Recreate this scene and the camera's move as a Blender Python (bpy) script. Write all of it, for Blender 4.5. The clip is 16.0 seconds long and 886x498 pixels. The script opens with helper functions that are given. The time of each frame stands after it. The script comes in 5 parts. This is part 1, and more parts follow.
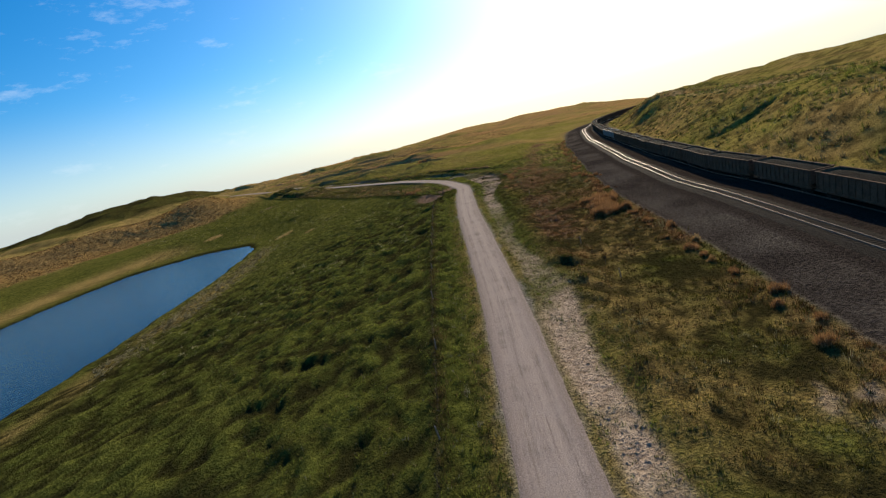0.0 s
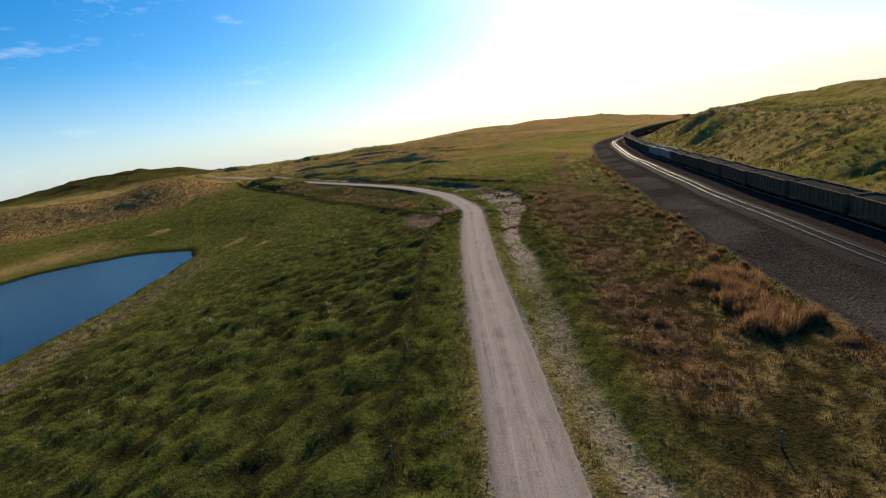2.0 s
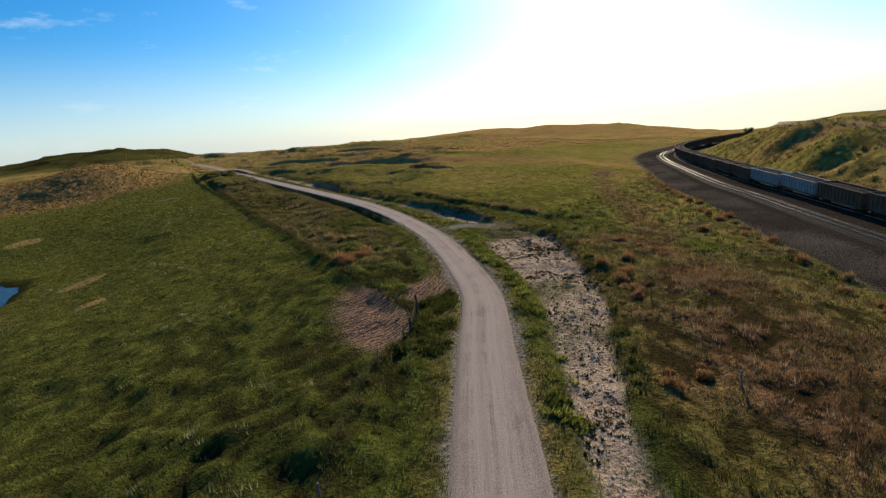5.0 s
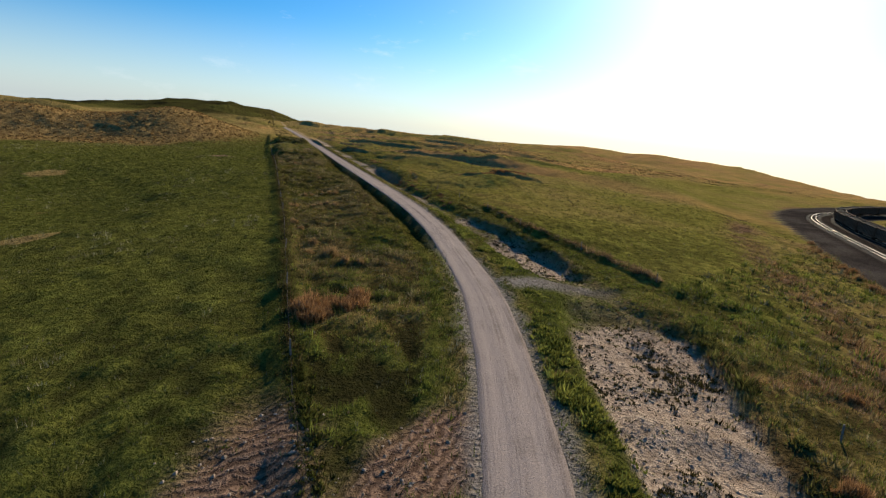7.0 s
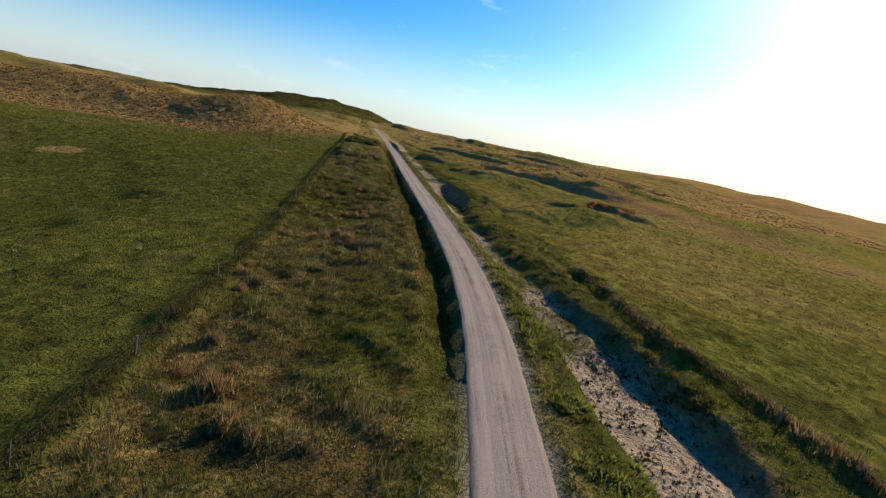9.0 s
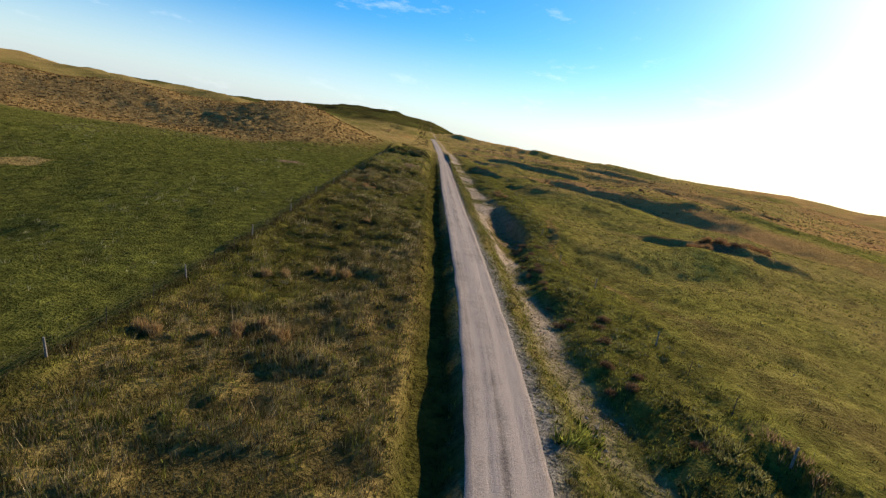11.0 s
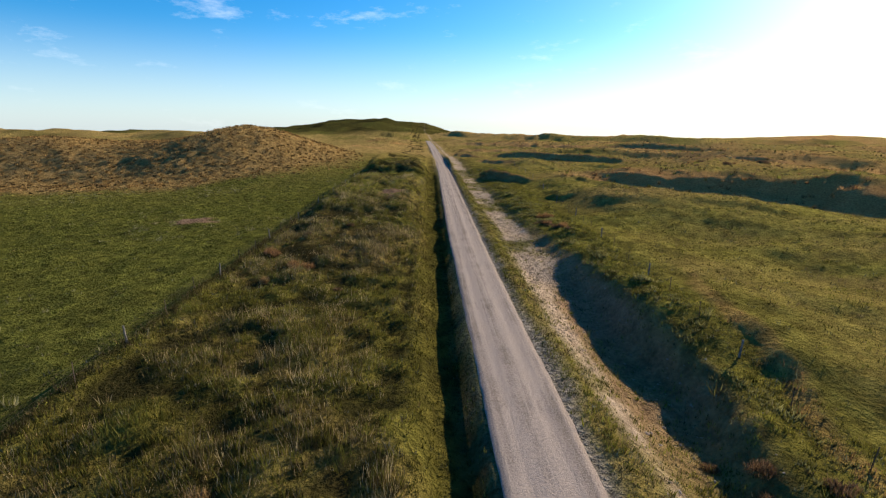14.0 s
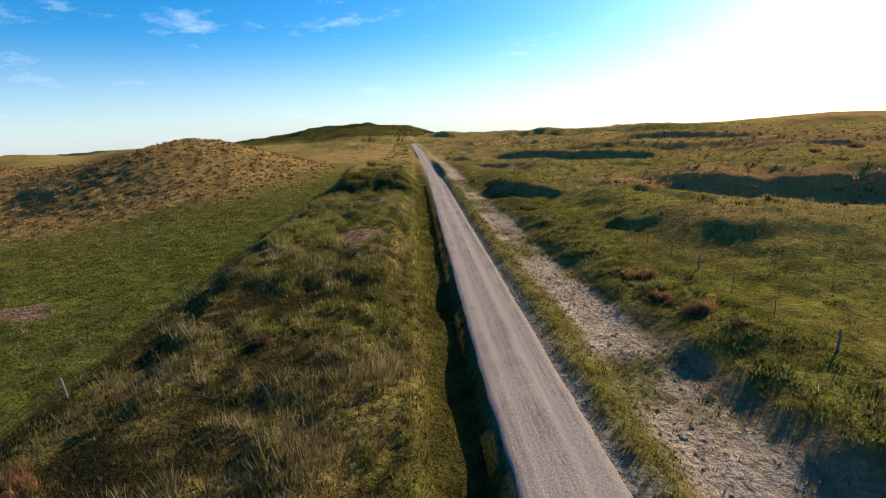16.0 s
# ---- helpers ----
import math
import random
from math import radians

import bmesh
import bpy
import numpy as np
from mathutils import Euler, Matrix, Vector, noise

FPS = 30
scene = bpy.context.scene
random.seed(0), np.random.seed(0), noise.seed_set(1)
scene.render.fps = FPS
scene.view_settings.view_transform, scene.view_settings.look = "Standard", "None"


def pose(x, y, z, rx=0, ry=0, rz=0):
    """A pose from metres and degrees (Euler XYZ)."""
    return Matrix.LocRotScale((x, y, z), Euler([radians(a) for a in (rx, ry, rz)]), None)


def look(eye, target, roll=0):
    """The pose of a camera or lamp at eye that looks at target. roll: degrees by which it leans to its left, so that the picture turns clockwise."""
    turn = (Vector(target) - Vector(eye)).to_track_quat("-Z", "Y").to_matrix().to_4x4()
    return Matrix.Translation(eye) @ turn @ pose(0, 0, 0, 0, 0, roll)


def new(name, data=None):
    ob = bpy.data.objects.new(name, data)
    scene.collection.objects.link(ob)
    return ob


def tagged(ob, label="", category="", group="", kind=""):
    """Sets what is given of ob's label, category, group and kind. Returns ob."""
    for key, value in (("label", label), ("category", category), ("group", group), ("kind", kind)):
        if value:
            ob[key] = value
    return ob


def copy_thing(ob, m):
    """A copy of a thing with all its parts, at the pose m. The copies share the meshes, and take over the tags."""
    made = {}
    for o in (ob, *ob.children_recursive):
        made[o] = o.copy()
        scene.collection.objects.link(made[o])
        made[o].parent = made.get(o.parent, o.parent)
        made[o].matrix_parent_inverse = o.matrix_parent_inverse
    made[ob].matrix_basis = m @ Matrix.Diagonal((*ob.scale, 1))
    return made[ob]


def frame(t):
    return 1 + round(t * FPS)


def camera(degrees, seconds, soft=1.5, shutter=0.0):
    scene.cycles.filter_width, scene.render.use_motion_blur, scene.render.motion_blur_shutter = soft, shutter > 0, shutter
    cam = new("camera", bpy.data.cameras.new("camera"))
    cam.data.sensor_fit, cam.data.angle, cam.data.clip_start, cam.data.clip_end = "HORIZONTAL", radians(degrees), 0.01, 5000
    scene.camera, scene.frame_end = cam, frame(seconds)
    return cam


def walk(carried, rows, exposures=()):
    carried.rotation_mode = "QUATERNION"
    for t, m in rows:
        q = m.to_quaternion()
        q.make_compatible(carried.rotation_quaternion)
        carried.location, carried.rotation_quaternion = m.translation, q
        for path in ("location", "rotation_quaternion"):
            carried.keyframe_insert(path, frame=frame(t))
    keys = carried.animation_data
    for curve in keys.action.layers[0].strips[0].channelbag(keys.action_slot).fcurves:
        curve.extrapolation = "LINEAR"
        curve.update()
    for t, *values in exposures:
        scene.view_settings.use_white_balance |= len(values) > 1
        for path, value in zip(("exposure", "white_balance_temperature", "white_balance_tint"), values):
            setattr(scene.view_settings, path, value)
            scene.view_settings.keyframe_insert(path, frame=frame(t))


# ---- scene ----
cam = camera(86.2, 16.0, 1.25)
METRES, EYE, TILT, LEAN, TURN = 311.3, 22.5, 0.0, 0.0, -29.6
EXPO = 0.47
ROWS = [
    (0.0, 0.0, 0.0, 0.0, -3.7, -14.72, 14.24),
    (0.5, 0.0018, 0.039, -0.0008, -3.54, -14.73, 13.17),
    (1.0, 0.004, 0.0777, -0.0016, -3.31, -14.73, 11.78),
    (1.5, 0.0065, 0.1172, -0.0026, -3.01, -14.7, 10.18),
    (2.0, 0.0092, 0.1556, -0.0033, -2.7, -14.72, 8.93),
    (2.5, 0.0117, 0.193, -0.0041, -2.83, -14.76, 8.61),
    (3.0, 0.0142, 0.2305, -0.0052, -3.21, -14.81, 8.28),
    (3.5, 0.0167, 0.2687, -0.0062, -3.06, -14.82, 7.47),
    (4.0, 0.0191, 0.3059, -0.0069, -2.94, -14.81, 6.87),
    (6.5, 0.0316, 0.4521, -0.019, 5.25, -14.35, -1.35),
    (7.0, 0.0312, 0.4811, -0.0194, 9.61, -14.39, -4.75),
    (7.5, 0.0299, 0.5111, -0.0199, 13.47, -14.4, -7.38),
    (8.0, 0.0271, 0.5405, -0.0202, 16.56, -14.39, -9.15),
    (8.5, 0.0228, 0.5697, -0.0205, 18.91, -14.4, -9.68),
    (9.0, 0.0173, 0.598, -0.0208, 20.97, -14.43, -9.93),
    (11.5, -0.0261, 0.7318, -0.0242, 29.72, -14.36, -9.13),
    (12.0, -0.0389, 0.7582, -0.0243, 30.45, -14.39, -8.34),
    (12.5, -0.0521, 0.7839, -0.0246, 30.82, -14.4, -6.77),
    (13.0, -0.0661, 0.8089, -0.025, 30.31, -14.41, -4.55),
    (13.5, -0.0808, 0.8343, -0.0255, 29.17, -14.46, -2.09),
    (14.0, -0.0953, 0.8588, -0.0261, 27.99, -14.43, -0.02),
    (14.5, -0.1099, 0.8834, -0.0266, 27.13, -14.41, 1.55),
    (15.0, -0.1243, 0.908, -0.0271, 26.72, -14.41, 2.5),
    (15.5, -0.1389, 0.9331, -0.0275, 26.41, -14.39, 3.1),
    (16.0, -0.1525, 0.9569, -0.0278, 26.06, -14.38, 3.38),
]
walk(cam, [(t, pose(0, 0, EYE, TILT, LEAN, TURN) @ pose(METRES * x, METRES * y, METRES * z, 90 + pitch, roll, yaw)) for t, x, y, z, yaw, pitch, roll in ROWS],
     [(0.0, EXPO), (7.0, EXPO + 0.0), (9.0, EXPO + 0.1), (12.0, EXPO + 0.34), (16.0, EXPO + 0.34)])


# ---------------------------------------------------------------- light
SUN_AZ, SUN_EL = 50.0, 24.0


def make_world():
    w = bpy.data.worlds.new("sky")
    scene.world = w
    w.use_nodes = True
    nt = w.node_tree
    nt.nodes.clear()
    out = nt.nodes.new("ShaderNodeOutputWorld")
    bg = nt.nodes.new("ShaderNodeBackground")
    sky = nt.nodes.new("ShaderNodeTexSky")
    sky.sky_type = "NISHITA"
    sky.sun_disc = False
    sky.sun_elevation = radians(SUN_EL)
    sky.sun_rotation = radians(SUN_AZ)
    sky.altitude = 600
    sky.air_density = 1.0
    sky.dust_density = 1.05
    sky.ozone_density = 4.0
    hsv = nt.nodes.new("ShaderNodeHueSaturation")
    hsv.inputs["Saturation"].default_value = 1.3
    tone = nt.nodes.new("ShaderNodeMix")
    tone.data_type, tone.blend_type = "RGBA", "MULTIPLY"
    tone.inputs["Factor"].default_value = 1.0
    tone.inputs["B"].default_value = (0.87, 1.02, 1.10, 1)
    nt.links.new(sky.outputs[0], tone.inputs["A"])
    nt.links.new(tone.outputs["Result"], hsv.inputs["Color"])
    # thin broken clouds
    tc = nt.nodes.new("ShaderNodeTexCoord")
    mp = nt.nodes.new("ShaderNodeMapping")
    mp.inputs["Scale"].default_value = (1.0, 1.0, 3.2)
    nz = nt.nodes.new("ShaderNodeTexNoise")
    nz.inputs["Scale"].default_value = 7.0
    nz.inputs["Detail"].default_value = 7
    nz.inputs["Roughness"].default_value = 0.68
    rp = nt.nodes.new("ShaderNodeValToRGB")
    rp.color_ramp.elements[0].position = 0.58
    rp.color_ramp.elements[1].position = 0.95
    mixc = nt.nodes.new("ShaderNodeMix")
    mixc.data_type = "RGBA"
    nt.links.new(tc.outputs["Generated"], mp.inputs["Vector"])
    nt.links.new(mp.outputs[0], nz.inputs["Vector"])
    nt.links.new(nz.outputs["Fac"], rp.inputs["Fac"])
    half = nt.nodes.new("ShaderNodeMath")
    half.operation = "MULTIPLY"
    half.inputs[1].default_value = 0.55
    nt.links.new(rp.outputs["Color"], half.inputs[0])
    nt.links.new(half.outputs[0], mixc.inputs["Factor"])
    nt.links.new(hsv.outputs[0], mixc.inputs["A"])
    mixc.inputs["B"].default_value = (9.0, 9.3, 9.6, 1)
    # pale haze low over the horizon
    dirn = nt.nodes.new("ShaderNodeSeparateXYZ")
    nt.links.new(tc.outputs["Generated"], dirn.inputs[0])
    low = nt.nodes.new("ShaderNodeMapRange")
    low.interpolation_type = "SMOOTHSTEP"
    low.inputs["From Min"].default_value, low.inputs["From Max"].default_value = -0.02, 0.19
    low.inputs["To Min"].default_value, low.inputs["To Max"].default_value = 0.58, 0.0
    nt.links.new(dirn.outputs["Z"], low.inputs["Value"])
    haze = nt.nodes.new("ShaderNodeMix")
    haze.data_type = "RGBA"
    nt.links.new(low.outputs[0], haze.inputs["Factor"])
    nt.links.new(mixc.outputs["Result"], haze.inputs["A"])
    haze.inputs["B"].default_value = (5.9, 6.4, 6.7, 1)
    nt.links.new(haze.outputs["Result"], bg.inputs["Color"])
    bg.inputs["Strength"].default_value = 0.094
    nt.links.new(bg.outputs[0], out.inputs[0])


make_world()
sun = new("sun", bpy.data.lights.new("sun", "SUN"))
sun.data.energy = 5.0
sun.data.angle = radians(0.6)
sun.data.color = (1.0, 0.83, 0.58)
_a, _e = radians(SUN_AZ), radians(SUN_EL)
sun_dir = Vector((math.sin(_a) * math.cos(_e), math.cos(_a) * math.cos(_e), math.sin(_e)))
sun.matrix_world = look((150, 350, 120), tuple(Vector((150, 350, 120)) - sun_dir))

# ---------------------------------------------------------------- number helpers


def hash2(i, j, seed):
    v = np.sin(i * 127.1 + j * 311.7 + seed * 74.7) * 43758.5453
    return v - np.floor(v)


def vnoise(x, y, seed=0):
    i, j = np.floor(x), np.floor(y)
    u, v = x - i, y - j
    u, v = u * u * u * (u * (u * 6 - 15) + 10), v * v * v * (v * (v * 6 - 15) + 10)
    a, b = hash2(i, j, seed), hash2(i + 1, j, seed)
    c, d = hash2(i, j + 1, seed), hash2(i + 1, j + 1, seed)
    return (a + (b - a) * u) * (1 - v) + (c + (d - c) * u) * v


def fbm(x, y, scale, octaves=4, seed=0, gain=0.5):
    """About -1 to 1."""
    total, amp, norm = 0.0, 1.0, 0.0
    px, py = x / scale, y / scale
    for k in range(octaves):
        total = total + amp * (vnoise(px, py, seed + k) * 2 - 1)
        norm += amp
        amp *= gain
        px, py = px * 1.93 + py * 0.4 + 7.3, py * 1.93 - px * 0.2 + 3.1
    return total / norm


def sstep(a, b, x):
    t = np.clip((x - a) / (b - a), 0, 1)
    return t * t * (3 - 2 * t)


def bump(x, y, cx, cy, rx, ry, rot, h, p=1.0):
    c, s = math.cos(radians(rot)), math.sin(radians(rot))
    u, v = ((x - cx) * c + (y - cy) * s) / rx, (-(x - cx) * s + (y - cy) * c) / ry
    return h * np.exp(-((u * u + v * v) ** p))


def smooth_line(points, step=0.5):
    """Catmull-Rom line through the points, sampled evenly."""
    P = [Vector(p) for p in points]
    P = [2 * P[0] - P[1]] + P + [2 * P[-1] - P[-2]]
    out = []
    for a, b, c, d in zip(P, P[1:], P[2:], P[3:]):
        n = max(2, int((c - b).length / step))
        for k in range(n):
            t = k / n
            out.append(0.5 * (2 * b + (c - a) * t + (2 * a - 5 * b + 4 * c - d) * t * t + (3 * b - a - 3 * c + d) * t ** 3))
    out.append(P[-2])
    return np.array([tuple(v) for v in out])


class Line:
    """A smooth line in plan: signed distance (right of it is positive) and length along it."""

    def __init__(self, points, step=0.5):
        self.p = smooth_line(points, step)
        g = np.gradient(self.p, axis=0)
        self.t = g / np.linalg.norm(g, axis=1)[:, None]
        self.s = np.concatenate([[0], np.cumsum(np.linalg.norm(np.diff(self.p, axis=0), axis=1))])

    def near(self, x, y):
        """Signed distance, length along, y of the foot, by segments."""
        x, y = np.asarray(x, float).ravel(), np.asarray(y, float).ravel()
        P, n = self.p, len(x)
        coarse = P[::24]
        best = np.empty(n, int)
        for k in range(0, n, 20000):
            q = slice(k, k + 20000)
            d2 = (x[q, None] - coarse[None, :, 0]) ** 2 + (y[q, None] - coarse[None, :, 1]) ** 2
            best[q] = d2.argmin(1) * 24
        off = np.arange(-26, 27)
        for k in range(0, n, 40000):
            q = slice(k, k + 40000)
            idx = np.clip(best[q, None] + off[None], 0, len(P) - 1)
            d2 = (x[q, None] - P[idx, 0]) ** 2 + (y[q, None] - P[idx, 1]) ** 2
            best[q] = idx[np.arange(len(idx)), d2.argmin(1)]
        dx, dy = x - P[best, 0], y - P[best, 1]
        t = self.t[best]
        side = dx * t[:, 1] - dy * t[:, 0]
        along = dx * t[:, 0] + dy * t[:, 1]
        inner = np.abs(along) < 1.0
        dist = np.where(inner, side, np.sign(side) * np.hypot(dx, dy))
        return dist, self.s[best] + along, P[best, 1] + along * t[:, 1]

    def at(self, s):
        return np.array([np.interp(s, self.s, self.p[:, 0]), np.interp(s, self.s, self.p[:, 1])])

    def way(self, s):
        a, b = self.at(s - 0.5), self.at(s + 0.5)
        return (b - a) / np.linalg.norm(b - a)


ROAD = Line([(-39, -66.6), (-7, -14.6), (14.9, 19.3), (32.2, 45.3), (42.4, 61.3), (63.6, 94.9), (71.0, 106.2), (79.3, 118.6), (86.0, 128.4), (90.4, 134.6), (93.7, 140.5), (96.7, 147.6), (99.6, 155.2),
             (103.3, 166.3), (105.7, 177), (107.3, 186), (108.9, 196), (110.2, 208), (110.9, 220), (111.2, 235), (111.3, 260), (111.0, 300), (111, 340), (111, 420), (109.5, 520), (107, 640), (104.5, 740), (100, 860), (94, 1050), (90, 1500), (80, 3000)])
ROAD_STOP = 745.0
RAIL = Line([(7.7, -45.1), (38.9, -11.3), (61.5, 17.1), (82.3, 43.4), (93.8, 59.1), (107.1, 74.2), (126.0, 95.6), (139.4, 109.4), (159.6, 130.4), (181.0, 152.0), (199.7, 171.8),
             (234.1, 204.1), (262.1, 229.9), (285.3, 247.7), (307.9, 258.1), (340.0, 264.5), (380.0, 264.0), (430.0, 256.0), (480.0, 242.0)])


def rail_z(s):
    """Height of the railway bed along its length."""
    return np.interp(np.asarray(s, float), [0, 120, 160, 200, 240, 280, 340, 400, 600], [-1.0, -1.2, -1.5, -2.1, -3.0, -3.9, -5.1, -6.0, -7.2])


FENCE_W = Line([(-26, -32), (12, 29), (32, 62), (63, 111), (74.5, 128.2), (80.2, 133.2), (83.3, 137.2), (84.1, 142), (83.8, 148), (83.9, 156), (84.4, 176), (85.2, 205), (85.6, 240), (85.6, 300), (85, 360), (86, 430), (88, 520), (86, 740), (76, 1050), (70, 1500), (60, 3000)])
FENCE_E = Line([(129.4, 168), (129.2, 177.6), (128.9, 181), (128.6, 185), (127.4, 190.5), (126.0, 194), (125.8, 198), (126.3, 210), (125.6, 240), (126, 270), (127.5, 300), (129, 320), (131, 350), (134, 395), (138, 440)])

# ---------------------------------------------------------------- the lie of the land
POND_Z = -8.3
WATER_MID = (-41, 180)


def pond_reach(x, y):
    """Below 1 inside the pond."""
    c, s = 0.567, 0.824
    u, v = (x - WATER_MID[0]) * c + (y - WATER_MID[1]) * s, -(x - WATER_MID[0]) * s + (y - WATER_MID[1]) * c
    wob = 1 + 0.05 * fbm(x, y, 26, 3, 5) + 0.02 * fbm(x, y, 5, 2, 6)
    return ((np.abs(u) / 90.0) ** 3.2 + (np.abs(v) / 43.0) ** 3.2) ** (1 / 3.2) * wob


def ditch_shape(ry):
    """Inner edge, outer edge and depth of the wash beside the road, by the road's y."""
    k = [-60, 20, 32, 38, 46, 61, 74, 100, 110, 120, 128, 137, 143, 150, 156, 161, 165, 168, 173, 177, 185, 195, 210, 225, 240, 254, 264, 270, 279, 288, 298, 310, 330, 350, 400, 470, 600]
    inner = [4, 3.6, 3.3, 3.3, 4, 3.8, 4, 5, 5.1, 5.7, 5.8, 6, 5.9, 6.4, 6.7, 7, 7.8, 9, 9, 8.6, 7.4, 6.6, 5.2, 4.4, 4.6, 4.7, 4.9, 4.5, 4.2, 4.6, 5, 5, 4.8, 4.4, 4, 4, 4]
    outer = [7, 6.8, 6.8, 8, 9.2, 6.4, 7, 8.4, 8.5, 8.9, 10.8, 13.4, 15.0, 16.8, 18.0, 19.2, 18.8, 16, 15, 15.0, 15.2, 13.6, 9.8, 7, 6.8, 7.4, 8.6, 10.2, 10.6, 10.8, 9.8, 9, 8.8, 8.4, 7.5, 6.5, 6]
    depth = [.3, .35, .35, .35, .35, .4, .5, .7, .75, .8, .85, .9, 1, 1.1, 1.2, 1.2, 1.1, .3, .1, 1.4, 2.0, 1.8, 1.0, .7, .8, 1, 1.6, 2.6, 2.7, 2.5, .9, .7, .65, .65, .6, .25, .1]
    return np.interp(ry, k, inner), np.interp(ry, k, outer), np.interp(ry, k, depth)


def dune_waves(x, y, length, wander, seed, steep=0.26):
    """0 to 1: gentle backs and steep faces that look south-west."""
    p = (x * 0.70 + y * 0.71) / length + wander * fbm(x, y, length * 1.6, 3, seed)
    f = p - np.floor(p)
    rise = sstep(0.0, steep, f) * (1 - sstep(steep + 0.04, 1.0, f))
    return rise * np.clip(0.25 + 1.3 * fbm(x, y, length * 0.9, 2, seed + 3), 0, 1)


class Spot:
    """Everything the land and its cover need to know about places x, y."""

    def __init__(self, x, y):
        self.x, self.y = np.asarray(x, float).ravel(), np.asarray(y, float).ravel()
        self.d, self.s, self.ry = ROAD.near(self.x, self.y)
        far = sstep(12, 45, -self.d)
        self.ry = self.ry * (1 - far) + self.y * far
        self.rd, self.rs, _ = RAIL.near(self.x, self.y)
        self.fd, self.fs, _ = FENCE_W.near(self.x, self.y)
        self.ed, self.es, self.ey = FENCE_E.near(self.x, self.y)
        self.pond = pond_reach(self.x, self.y)
        # tussocks, and how strongly they show in each part of the land
        self.clump = fbm(self.x, self.y, 1.9, 3, 150) + 0.35 * fbm(self.x, self.y, 6.5, 2, 155)
        east, west = sstep(8, 11, self.d) * sstep(-13, -16, self.rd), sstep(0, -2, self.fd)
        strip = sstep(0.2, 1.2, self.fd) * sstep(-5.8, -6.6, self.d)
        r = east * np.interp(self.ry, [130, 180], [1.0, 0.5]) * (1 - 0.6 * sstep(14, 30, self.d) * sstep(190, 260, self.y)) + west * np.interp(self.ry, [120, 180], [1.0, 0.3]) + strip * np.interp(self.ry, [160, 175, 240, 260], [1.0, 0.7, 0.7, 1.0])
        self.rough = np.clip(r + 0.6 * sstep(15, 20, self.rd), 0, 1) * (self.pond > 1.1)


# short steep earth banks: foot x, y, the way they look, half length, height, run
SCARPS = ((160, 276.5, 205, 15, 2.2, 3.0), (121.8, 376, 255, 13, 2.8, 3.0), (119.0, 476, 262, 20, 1.9, 2.5), (152, 438, 225, 30, 3.0, 4.0), (125.4, 262, 262, 24, 0.75, 1.2),
          (72, 628, 200, 22, 3.0, 6.0), (138, 505, 225, 34, 2.0, 3.5), (172, 525, 222, 44, 2.4, 4.5), (215, 470, 220, 40, 2.8, 4.5),
          (205, 395, 215, 22, 1.8, 3.5), (60, 540, 200, 18, 2.4, 4.0), (150, 590, 222, 44, 2.6, 5.0), (128, 424, 235, 10, 1.4, 2.5))


def scarps(x, y):
    """Height of the banks and, 0 to 1, where their faces are."""
    z, f = 0.0, 0.0
    for k, (cx, cy, az, half, h, run) in enumerate(SCARPS):
        fx, fy = math.sin(radians(az)), math.cos(radians(az))
        v = -((x - cx) * fx + (y - cy) * fy)
        u = (x - cx) * fy - (y - cy) * fx
        v = v + half * 0.17 * fbm(u, v * 0.3, half * 0.5, 4, 400 + k) - 0.012 * u * u * 20 / half
        end = np.exp(-((u / half) ** 4))
        z = z + end * (h * sstep(0, run, v) * np.exp(-np.clip(v - run, 0, None) / (5 * h)) - 0.25 * h * np.exp(-((v + 0.5 * run) / run) ** 2))
        f = np.maximum(f, end * sstep(-0.3 * run, 0.1 * run, v) * sstep(1.3 * run, 0.8 * run, v))
    return z, f


